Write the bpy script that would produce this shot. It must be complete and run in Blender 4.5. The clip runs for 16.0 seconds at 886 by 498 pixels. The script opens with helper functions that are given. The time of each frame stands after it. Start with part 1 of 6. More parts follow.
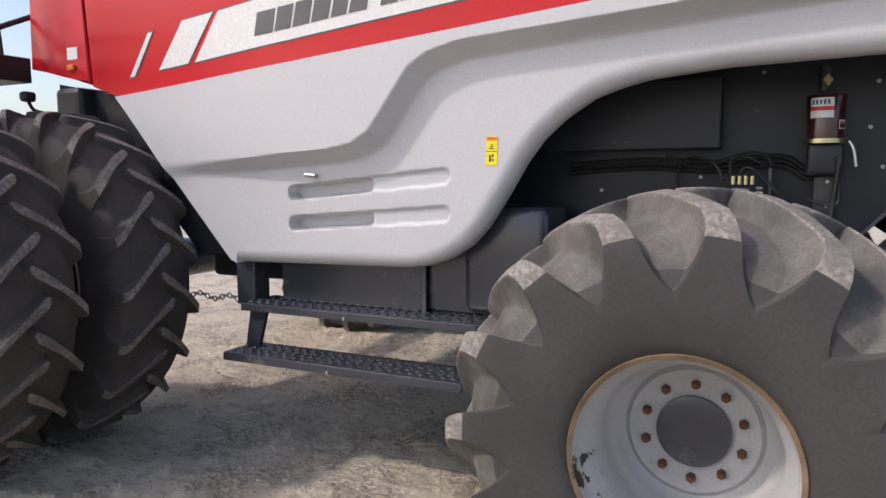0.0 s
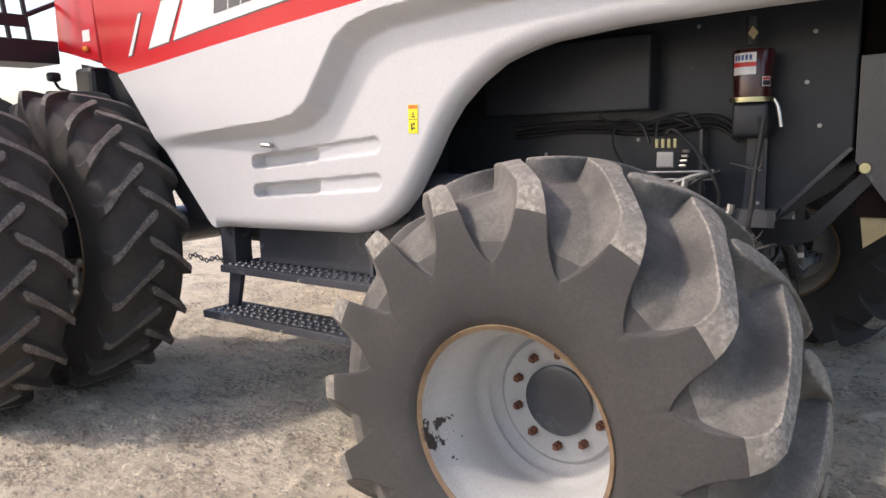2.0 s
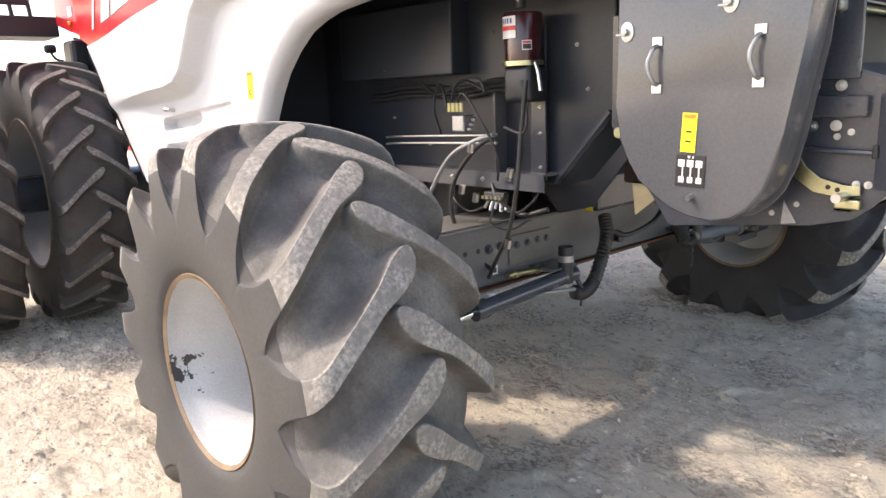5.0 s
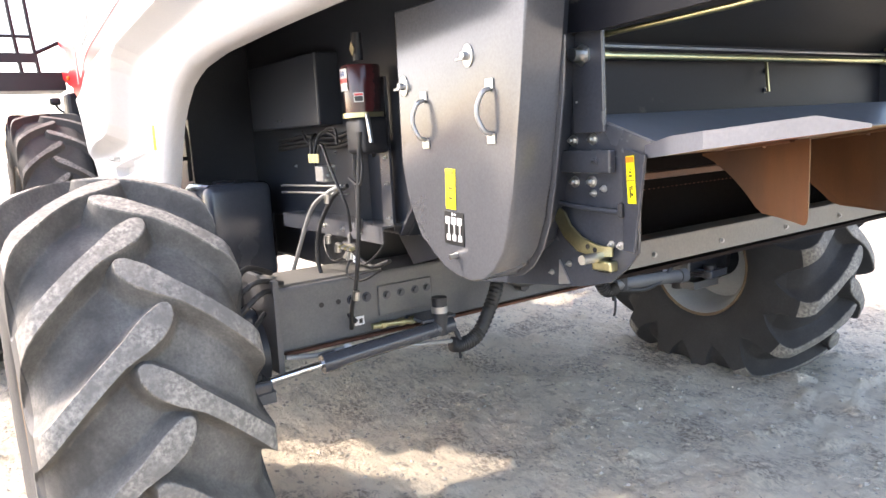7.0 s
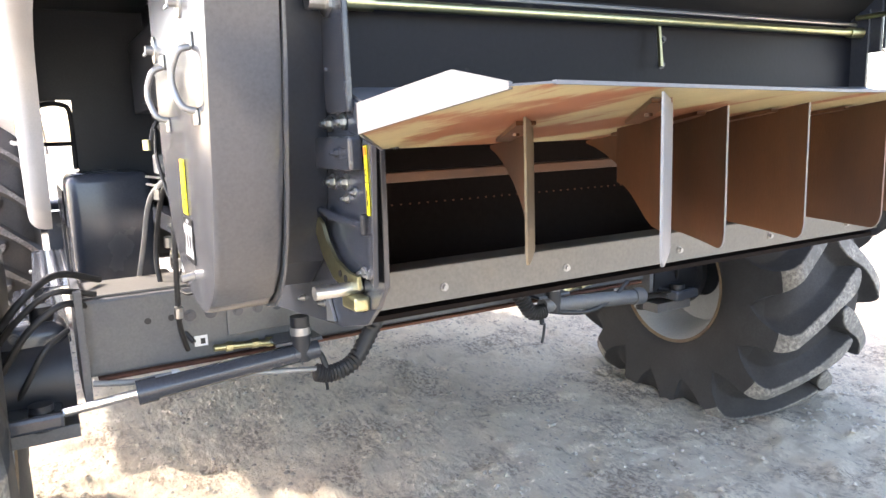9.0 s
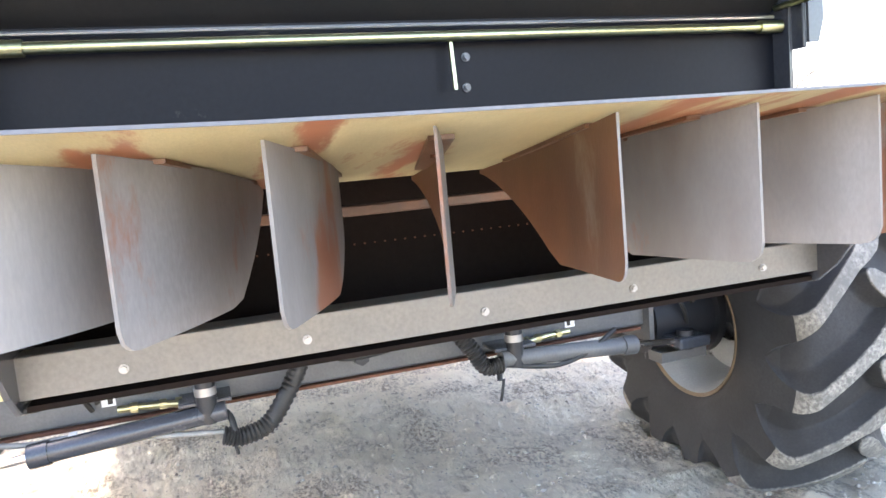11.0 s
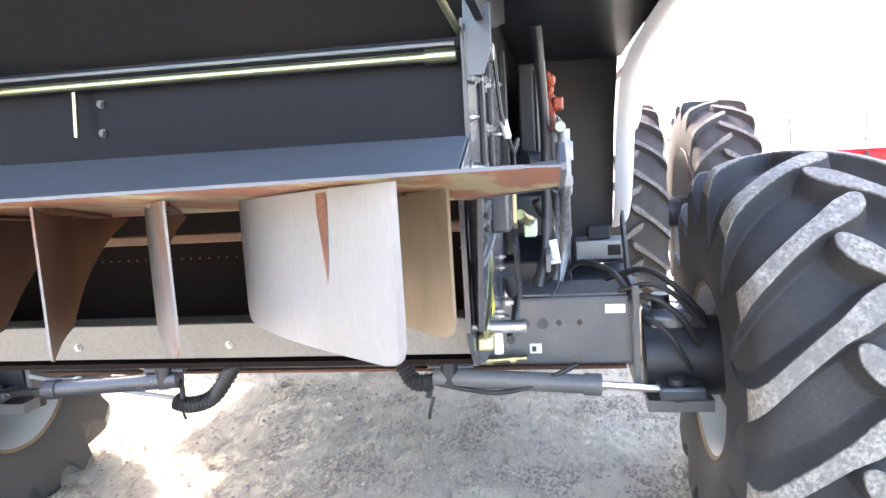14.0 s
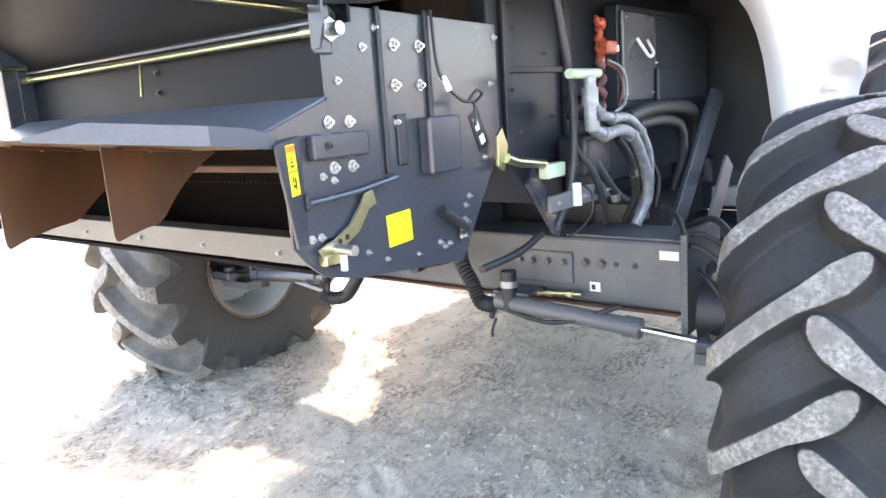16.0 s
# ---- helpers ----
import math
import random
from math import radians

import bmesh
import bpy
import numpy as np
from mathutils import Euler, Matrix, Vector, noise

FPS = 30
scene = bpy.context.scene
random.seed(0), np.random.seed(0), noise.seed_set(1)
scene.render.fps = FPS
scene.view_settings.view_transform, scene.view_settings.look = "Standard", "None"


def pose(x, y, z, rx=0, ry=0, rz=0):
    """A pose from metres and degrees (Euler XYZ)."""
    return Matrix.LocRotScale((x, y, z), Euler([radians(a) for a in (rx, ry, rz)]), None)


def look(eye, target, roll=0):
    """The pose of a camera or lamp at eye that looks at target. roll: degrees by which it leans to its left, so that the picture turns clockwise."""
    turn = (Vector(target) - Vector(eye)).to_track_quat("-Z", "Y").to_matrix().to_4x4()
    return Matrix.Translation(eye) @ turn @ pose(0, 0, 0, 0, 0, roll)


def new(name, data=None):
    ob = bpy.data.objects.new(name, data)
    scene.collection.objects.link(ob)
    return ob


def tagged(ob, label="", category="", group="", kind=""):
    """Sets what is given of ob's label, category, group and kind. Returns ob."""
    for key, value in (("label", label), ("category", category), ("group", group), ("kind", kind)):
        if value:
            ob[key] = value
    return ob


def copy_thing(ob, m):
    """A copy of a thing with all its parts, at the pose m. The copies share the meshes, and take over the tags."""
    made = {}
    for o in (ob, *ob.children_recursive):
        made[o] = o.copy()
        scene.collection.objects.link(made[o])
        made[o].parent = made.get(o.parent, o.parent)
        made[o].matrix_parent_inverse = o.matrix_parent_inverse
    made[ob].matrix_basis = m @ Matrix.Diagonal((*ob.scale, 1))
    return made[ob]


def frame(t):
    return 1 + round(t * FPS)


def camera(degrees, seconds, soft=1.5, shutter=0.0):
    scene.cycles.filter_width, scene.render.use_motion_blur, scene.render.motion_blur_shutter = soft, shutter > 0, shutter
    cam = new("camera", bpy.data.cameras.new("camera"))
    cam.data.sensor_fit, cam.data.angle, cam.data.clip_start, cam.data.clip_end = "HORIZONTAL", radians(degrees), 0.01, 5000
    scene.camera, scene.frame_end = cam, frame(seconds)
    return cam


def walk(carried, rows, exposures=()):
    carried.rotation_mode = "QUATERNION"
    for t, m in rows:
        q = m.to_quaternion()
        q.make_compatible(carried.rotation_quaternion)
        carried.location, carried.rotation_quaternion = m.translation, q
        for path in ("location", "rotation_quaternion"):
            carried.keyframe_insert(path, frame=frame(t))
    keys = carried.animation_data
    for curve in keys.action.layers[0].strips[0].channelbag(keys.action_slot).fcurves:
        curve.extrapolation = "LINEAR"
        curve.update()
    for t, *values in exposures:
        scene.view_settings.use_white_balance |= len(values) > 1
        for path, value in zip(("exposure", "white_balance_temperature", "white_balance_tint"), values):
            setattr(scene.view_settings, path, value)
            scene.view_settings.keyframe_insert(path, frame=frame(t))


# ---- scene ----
cam = camera(63.4, 16.0)
PATH = [
    (0, (0.005, 0.044, 1.434), (-0.863, 1.834, 1.228), -0.2),
    (0.5, (0.169, 0.162, 1.434), (-0.733, 1.928, 1.172), -0.6),
    (1, (0.393, 0.262, 1.45), (-0.608, 1.972, 1.179), -3.4),
    (1.5, (0.604, 0.296, 1.479), (-0.564, 1.895, 1.201), -2.3),
    (2, (0.774, 0.424, 1.475), (-0.388, 2.02, 1.153), -1.6),
    (2.5, (0.918, 0.555, 1.495), (-0.267, 2.136, 1.183), -3.4),
    (3, (1.181, 0.641, 1.494), (-0.163, 2.067, 1.095), -2.8),
    (5.5, (2.064, 1.438, 1.455), (0.587, 2.727, 1.054), -3.0),
    (6, (2.186, 1.665, 1.48), (0.679, 2.938, 1.15), -5.3),
    (6.5, (2.353, 1.837, 1.474), (0.764, 3.014, 1.176), -3.1),
    (7, (2.512, 2.01, 1.483), (0.878, 3.117, 1.162), -3.2),
    (7.5, (2.512, 2.197, 1.465), (0.863, 3.274, 1.113), -1.8),
    (8, (2.442, 2.437, 1.45), (0.785, 3.5, 1.098), -2.8),
    (8.5, (2.416, 2.666, 1.433), (0.73, 3.693, 1.113), -2.5),
    (9, (2.429, 2.885, 1.423), (0.711, 3.856, 1.096), -2.0),
    (9.5, (2.412, 3.066, 1.382), (0.654, 3.984, 1.12), 0.1),
    (10, (2.414, 3.258, 1.387), (0.643, 4.156, 1.147), -3.7),
    (12.5, (2.746, 4.439, 1.45), (0.754, 4.482, 1.273), -2.5),
    (13, (2.766, 4.691, 1.471), (0.776, 4.595, 1.297), -2.5),
    (13.5, (2.655, 4.947, 1.456), (0.679, 4.761, 1.208), -1.7),
    (14, (2.552, 5.171, 1.471), (0.595, 4.852, 1.212), -3.5),
    (14.5, (2.566, 5.466, 1.467), (0.68, 4.882, 1.149), -1.2),
    (15, (2.538, 5.737, 1.467), (0.738, 4.94, 1.114), -4.0),
    (15.5, (2.447, 5.992, 1.473), (0.742, 5.034, 1.057), -3.4),
    (16, (2.404, 6.289, 1.466), (0.864, 5.074, 1.073), -3.9),
]
# the clip's own exposure drifts brighter as it goes round into the machine's shade
EXPOSURE = [(t, e, k, 17) for t, e, k in ((0, 0.58, 6700), (0.5, 0.86, 6850), (1.5, 0.98, 7050), (2, 1.0, 7100), (3, 1.16, 7200), (5.5, 2.1, 7300), (7, 2.64, 7150), (8.5, 2.98, 7150), (9.5, 3.19, 7250), (12.5, 3.76, 7000), (13.5, 3.74, 7000), (15, 3.6, 7050), (16, 3.48, 7100))]
walk(cam, [(t, look(eye, target, roll)) for t, eye, target, roll in PATH], EXPOSURE)
# light: hazy bright day, sun from the front left of the machine
SUN_AZ, SUN_EL = (0.72, 0.69), 44.5
world = bpy.data.worlds.new("sky")
scene.world = world
world.use_nodes = True
wn = world.node_tree.nodes
sky = wn.new("ShaderNodeTexSky")
sky.sky_type = "NISHITA"
sky.sun_disc = False
sky.sun_elevation = radians(SUN_EL)
sky.sun_rotation = math.atan2(-SUN_AZ[0], -SUN_AZ[1])
sky.dust_density = 2.2
sky.air_density = 1.0
wn["Background"].inputs["Strength"].default_value = 0.15
world.node_tree.links.new(sky.outputs[0], wn["Background"].inputs["Color"])
sun = new("sun", bpy.data.lights.new("sun", "SUN"))
sun.data.energy, sun.data.angle, sun.data.color = 1.3, radians(2.5), (1.0, 0.96, 0.90)
sun.matrix_world = look((-SUN_AZ[0] * 10, -SUN_AZ[1] * 10, 10 * math.tan(radians(SUN_EL))), (0, 0, 0))


# ---- materials ----
def mat(name, base, rough=0.5, metal=0.0, second=None, scale=8.0, amount=0.5, fine=60.0, bump=0.1, third=None, third_cut=0.62,
        third_scale=3.0, rough2=None, object_random=0.0, coat=0.0, stretch=(1, 1, 1), detail=6.0, spec=0.5):
    """Principled surface with large blotches (second), fine grain (bump) and shaped patches (third)."""
    m = bpy.data.materials.new(name)
    m.use_nodes = True
    n, l = m.node_tree.nodes, m.node_tree.links
    p = n["Principled BSDF"]
    co = n.new("ShaderNodeTexCoord")
    mp = n.new("ShaderNodeMapping")
    mp.inputs["Scale"].default_value = stretch
    l.new(co.outputs["Object"], mp.inputs["Vector"])

    def noise_tex(s, d=detail, r=0.6):
        t = n.new("ShaderNodeTexNoise")
        t.inputs["Scale"].default_value, t.inputs["Detail"].default_value, t.inputs["Roughness"].default_value = s, d, r
        l.new(mp.outputs[0], t.inputs["Vector"])
        return t

    def ramp(src, a, b):
        r = n.new("ShaderNodeMapRange")
        r.inputs["From Min"].default_value, r.inputs["From Max"].default_value = a, b
        l.new(src, r.inputs["Value"])
        return r.outputs[0]

    def mix(fac, a, b):
        x = n.new("ShaderNodeMix")
        x.data_type = "RGBA"
        l.new(fac, x.inputs["Factor"])
        for v, i in ((a, 6), (b, 7)):
            if isinstance(v, tuple):
                x.inputs[i].default_value = (*v, 1)
            else:
                l.new(v, x.inputs[i])
        return x.outputs[2]

    big, small = noise_tex(scale), noise_tex(fine, 3.0)
    col = base
    second = second or tuple(c * 0.75 for c in base)
    k = n.new("ShaderNodeMath")
    k.operation = "MULTIPLY"
    l.new(ramp(big.outputs[0], 0.38, 0.68), k.inputs[0])
    k.inputs[1].default_value = amount
    col = mix(k.outputs[0], base, second)
    col = mix(ramp(small.outputs[0], 0.3, 1.2), col, tuple(c * 0.6 for c in base))
    if third:
        t3 = noise_tex(third_scale, 8.0, 0.65)
        f3 = ramp(t3.outputs[0], third_cut, third_cut + 0.05)
        col = mix(f3, col, third)
        if metal:
            mm = n.new("ShaderNodeMath")
            mm.operation = "MULTIPLY_ADD"
            l.new(f3, mm.inputs[0])
            mm.inputs[1].default_value, mm.inputs[2].default_value = -metal, metal
            l.new(mm.outputs[0], p.inputs["Metallic"])
    l.new(col, p.inputs["Base Color"])
    rr = n.new("ShaderNodeMapRange")
    rr.inputs["To Min"].default_value, rr.inputs["To Max"].default_value = rough * 0.85, rough2 or min(1, rough * 1.25)
    l.new(big.outputs[0], rr.inputs["Value"])
    l.new(rr.outputs[0], p.inputs["Roughness"])
    if not third or not metal:
        p.inputs["Metallic"].default_value = metal
    p.inputs["Coat Weight"].default_value = coat
    p.inputs["Specular IOR Level"].default_value = spec
    p.inputs["Coat Roughness"].default_value = 0.15
    if bump:
        b = n.new("ShaderNodeBump")
        b.inputs["Strength"].default_value, b.inputs["Distance"].default_value = bump, 0.01
        l.new(small.outputs[0], b.inputs["Height"])
        l.new(b.outputs[0], p.inputs["Normal"])
    return m


M_PANEL = mat("light_grey_moulding", (0.565, 0.57, 0.58), 0.36, second=(0.50, 0.505, 0.515), scale=1.6, amount=0.5, fine=220, bump=0.004)
M_RED = mat("red_paint", (0.60, 0.008, 0.016), 0.30, second=(0.52, 0.007, 0.014), scale=2, amount=0.6, fine=150, bump=0.004, coat=0.12, spec=0.35)
M_WHITE = mat("white_decal", (0.80, 0.80, 0.79), 0.35, second=(0.72, 0.72, 0.71), scale=4, bump=0.0)
M_DECAL_GREY = mat("grey_decal", (0.12, 0.12, 0.125), 0.4, bump=0.0)
M_DARK = mat("dark_grey_paint", (0.043, 0.048, 0.060), 0.25, second=(0.055, 0.060, 0.071), scale=3.5, amount=0.8, fine=120, bump=0.012, coat=0.3,
             third=(0.10, 0.10, 0.10), third_cut=0.66, third_scale=5)
M_COVER = mat("mid_grey_paint", (0.080, 0.083, 0.090), 0.22, second=(0.092, 0.095, 0.102), scale=1.2, amount=0.6, fine=140, bump=0.004, coat=0.3)
M_BLACK = mat("black_plastic", (0.014, 0.0155, 0.020), 0.42, second=(0.027, 0.029, 0.034), scale=6, amount=0.7, fine=160, bump=0.05)
# lighter hood steel: light bounced off the ground is put into the colour
M_SLOPE = mat("bounce_lit_hood_underside", (0.016, 0.016, 0.017), 0.5, second=(0.028, 0.026, 0.023), scale=1.6, amount=0.9, fine=90, bump=0.03, spec=0.32)
M_HOOD = mat("black_hood_steel", (0.0065, 0.0074, 0.0115), 0.45, second=(0.011, 0.0118, 0.0145), spec=0.16, scale=2.0, amount=0.9, fine=90, bump=0.03,
             third=(0.06, 0.058, 0.05), third_cut=0.66, third_scale=4)
M_TYRE = mat("dusty_rubber", (0.040, 0.039, 0.038), 0.66, second=(0.066, 0.063, 0.060), scale=2.6, amount=0.9, fine=90, bump=0.12)
M_INNER = mat("near_black_body_paint", (0.022, 0.026, 0.034), 0.34, spec=0.3, second=(0.033, 0.037, 0.045), scale=2.6, amount=0.9, fine=120, bump=0.03,
              third=(0.05, 0.05, 0.048), third_cut=0.70, third_scale=5)
# right rear tyre: less dust, and its shade darkened into the rubber
M_TYRE3 = mat("shaded_dark_rubber", (0.022, 0.022, 0.024), 0.7, second=(0.045, 0.045, 0.047), scale=4, amount=0.9, fine=90, bump=0.12)
M_TYRE2 = mat("brown_dusty_rubber", (0.042, 0.038, 0.036), 0.78, second=(0.075, 0.066, 0.058), scale=5, amount=0.9, fine=90, bump=0.12)
M_FLANK = mat("dust_caked_rubber", (0.078, 0.074, 0.068), 0.8, second=(0.21, 0.198, 0.178), scale=5, amount=1.0, fine=110, bump=0.15)
# same for its tread: thin dust, with the shade put into the colour
M_FLANK2 = mat("shaded_light_dust_rubber", (0.022, 0.0215, 0.022), 0.75, second=(0.052, 0.050, 0.049), scale=5, amount=0.9, fine=110, bump=0.15)
M_RIM = mat("off_white_rim_paint", (0.44, 0.45, 0.45), 0.4, second=(0.36, 0.36, 0.35), scale=3, amount=0.8, fine=120, bump=0.03,
            third=(0.035, 0.028, 0.022), third_cut=0.70, third_scale=3.2)
M_RIMRUST = mat("rusty_rim_edge", (0.24, 0.17, 0.10), 0.6, second=(0.11, 0.06, 0.035), scale=7, amount=1.0, fine=90, bump=0.15,
                third=(0.05, 0.035, 0.028), third_cut=0.6, third_scale=9)
M_RUST = mat("rust", (0.16, 0.065, 0.035), 0.85, second=(0.09, 0.035, 0.022), scale=30, amount=0.9, fine=150, bump=0.3)
M_STEEL = mat("zinc_steel", (0.62, 0.62, 0.60), 0.32, 1.0, second=(0.5, 0.49, 0.46), scale=30, fine=200, bump=0.05)
M_CHROME = mat("chrome", (0.82, 0.82, 0.83), 0.08, 1.0, second=(0.75, 0.75, 0.76), scale=10, bump=0.0)
M_PASS = mat("yellow_zinc", (0.60, 0.56, 0.33), 0.3, 1.0, second=(0.48, 0.46, 0.28), scale=12, amount=0.8, fine=120, bump=0.04)
M_ROD = mat("olive_zinc_tube", (0.50, 0.49, 0.28), 0.3, 1.0, second=(0.40, 0.39, 0.22), scale=5, fine=120, bump=0.03)
M_PALE = mat("pale_steel", (0.42, 0.42, 0.42), 0.35, 0.7, second=(0.32, 0.32, 0.31), scale=5, amount=0.8, fine=90, bump=0.05)
M_VANE = mat("worn_vane_steel", (0.155, 0.072, 0.036), 0.38, 0.1, second=(0.055, 0.036, 0.028), scale=3.5, amount=1.0, fine=240, bump=0.05,
             third=(0.15, 0.12, 0.09), third_cut=0.66, third_scale=3.0, stretch=(1.2, 1, 0.5))
M_VANEG = mat("worn_grey_vane_paint", (0.19, 0.19, 0.192), 0.45, second=(0.085, 0.072, 0.058), scale=3.2, amount=1.0, fine=230, bump=0.03,
              third=(0.17, 0.072, 0.042), third_cut=0.56, third_scale=4, stretch=(1, 1, 0.4))
M_VANEB = mat("pale_grey_vane_paint", (0.225, 0.23, 0.24), 0.4, second=(0.15, 0.14, 0.12), scale=2.2, amount=0.8, fine=230, bump=0.03,
              third=(0.22, 0.075, 0.04), third_cut=0.68, third_scale=3, stretch=(1, 1, 0.3))
M_BOARD = mat("worn_board_underside", (0.50, 0.44, 0.25), 0.4, 0.15, second=(0.36, 0.31, 0.18), scale=4, amount=0.9, fine=200, bump=0.04,
              third=(0.27, 0.105, 0.052), third_cut=0.505, third_scale=3.0, stretch=(0.5, 2.2, 1))
M_VANEA = mat("brown_stained_vane", (0.27, 0.225, 0.155), 0.5, second=(0.13, 0.095, 0.06), scale=6, amount=1.0, fine=230, bump=0.03, stretch=(1, 1, 0.4))
M_CREAM = mat("cream_guard_paint", (0.42, 0.36, 0.22), 0.5, second=(0.30, 0.24, 0.13), scale=8, amount=0.9, fine=90, bump=0.05)
M_BOARDTOP = mat("blue_grey_paint", (0.115, 0.122, 0.143), 0.36, second=(0.095, 0.10, 0.114), scale=3, amount=0.8, fine=120, bump=0.03)
M_CHANNEL = mat("dusty_channel", (0.165, 0.162, 0.152), 0.5, 0.3, second=(0.2, 0.19, 0.17), scale=6, amount=0.9, fine=120, bump=0.06)
M_AXLE = mat("dusty_grey_axle_paint", (0.098, 0.101, 0.108), 0.42, second=(0.15, 0.147, 0.135), scale=4, amount=0.9, fine=120, bump=0.05,
             third=(0.16, 0.10, 0.06), third_cut=0.68, third_scale=5)
M_FOIL = mat("silver_foil_wrap", (0.38, 0.39, 0.40), 0.45, 0.5, second=(0.20, 0.205, 0.21), scale=30, amount=0.9, fine=120, bump=0.35)
M_HOSE = mat("black_hose", (0.018, 0.018, 0.019), 0.5, second=(0.038, 0.037, 0.034), scale=20, amount=0.8, fine=200, bump=0.1)
M_HOSEGREY = mat("grey_braided_hose", (0.33, 0.33, 0.32), 0.45, 0.4, second=(0.22, 0.22, 0.21), scale=25, fine=300, bump=0.3)
M_YELLOW = mat("yellow_label", (0.86, 0.74, 0.02), 0.35, second=(0.80, 0.68, 0.02), bump=0.0)
M_ORANGE = mat("orange_label", (0.85, 0.20, 0.02), 0.35, bump=0.0)
# near-black brown, low specular: the chopper interior's shade is put into the colour
M_PIT = mat("shaded_brown_steel", (0.010, 0.0065, 0.0055), 0.9, second=(0.016, 0.010, 0.008), scale=6, bump=0.1, spec=0.15)
M_LABELBLACK = mat("label_black", (0.012, 0.012, 0.012), 0.4, bump=0.0)
M_MAROON = mat("maroon_plastic", (0.055, 0.012, 0.014), 0.2, second=(0.07, 0.02, 0.02), scale=5, bump=0.0, coat=0.5)
M_LABELRED = mat("label_red", (0.6, 0.02, 0.02), 0.35, bump=0.0)
M_LABELBLUE = mat("label_blue", (0.03, 0.08, 0.30), 0.35, bump=0.0)
M_LENS = mat("lamp_lens", (0.58, 0.57, 0.48), 0.15, second=(0.6, 0.6, 0.52), scale=20, bump=0.05)
M_AMBER = mat("amber_lens", (0.75, 0.22, 0.02), 0.2, bump=0.0)
M_GREENY = mat("pale_green_plastic", (0.50, 0.60, 0.42), 0.4, bump=0.0)
M_DULLRED = mat("dull_red_tape", (0.13, 0.035, 0.028), 0.6, second=(0.06, 0.03, 0.026), scale=40, amount=0.9, bump=0.1)
M_ORANGEPART = mat("orange_plastic", (0.42, 0.065, 0.022), 0.4, second=(0.20, 0.04, 0.02), scale=60, amount=1.0, bump=0.0)
M_BARK = mat("bark", (0.13, 0.115, 0.10), 0.9, second=(0.09, 0.08, 0.07), scale=20, fine=60, bump=0.5)


def ground_material():
    m = bpy.data.materials.new("sandy_gravel")
    m.use_nodes = True
    n, l = m.node_tree.nodes, m.node_tree.links
    p = n["Principled BSDF"]
    co = n.new("ShaderNodeTexCoord")

    def tex(s, d, r=0.6, st=(1, 1, 1)):
        mp = n.new("ShaderNodeMapping")
        mp.inputs["Scale"].default_value = st
        l.new(co.outputs["Object"], mp.inputs["Vector"])
        t = n.new("ShaderNodeTexNoise")
        t.inputs["Scale"].default_value, t.inputs["Detail"].default_value, t.inputs["Roughness"].default_value = s, d, r
        l.new(mp.outputs[0], t.inputs["Vector"])
        return t.outputs[0]

    def rng(src, a, b):
        r = n.new("ShaderNodeMapRange")
        r.inputs["From Min"].default_value, r.inputs["From Max"].default_value = a, b
        l.new(src, r.inputs["Value"])
        return r.outputs[0]

    def mix(f, a, b):
        x = n.new("ShaderNodeMix")
        x.data_type = "RGBA"
        l.new(f, x.inputs["Factor"])
        for v, i in ((a, 6), (b, 7)):
            if isinstance(v, tuple):
                x.inputs[i].default_value = (*v, 1)
            else:
                l.new(v, x.inputs[i])
        return x.outputs[2]

    big, mid, fine, clods = tex(0.7, 5), tex(5.0, 8, 0.68), tex(70, 4, 0.7), tex(16, 8, 0.72, (1, 1.7, 1))
    tracks = tex(9.0, 6, 0.7, (0.45, 2.2, 1))
    c = mix(rng(big, 0.35, 0.65), (0.78, 0.68, 0.53), (0.87, 0.78, 0.615))
    c = mix(rng(mid, 0.47, 0.72), c, (0.68, 0.59, 0.46))
    c = mix(rng(tracks, 0.56, 0.70), c, (0.45, 0.375, 0.285))
    c = mix(rng(clods, 0.58, 0.68), c, (0.31, 0.25, 0.188))
    crumbs, where = tex(30, 8, 0.75, (1, 1.5, 1)), tex(2.4, 4, 0.6)
    k = n.new("ShaderNodeMath")
    k.operation = "MULTIPLY"
    l.new(rng(crumbs, 0.46, 0.56), k.inputs[0])
    l.new(rng(where, 0.47, 0.60), k.inputs[1])
    c = mix(k.outputs[0], c, (0.36, 0.295, 0.225))
    c = mix(rng(fine, 0.60, 0.9), c, (0.86, 0.79, 0.66))
    l.new(c, p.inputs["Base Color"])
    p.inputs["Roughness"].default_value = 0.95
    b1, b2 = n.new("ShaderNodeBump"), n.new("ShaderNodeBump")
    b1.inputs["Strength"].default_value, b1.inputs["Distance"].default_value = 1.0, 0.07
    b2.inputs["Strength"].default_value, b2.inputs["Distance"].default_value = 0.6, 0.010
    l.new(clods, b1.inputs["Height"])
    l.new(fine, b2.inputs["Height"])
    l.new(b1.outputs[0], b2.inputs["Normal"])
    l.new(b2.outputs[0], p.inputs["Normal"])
    return m


M_GROUND = ground_material()
M_STONE = mat("stone_crumb", (0.56, 0.51, 0.42), 0.95, second=(0.24, 0.20, 0.155), scale=25, amount=1.0, fine=200, bump=0.2)


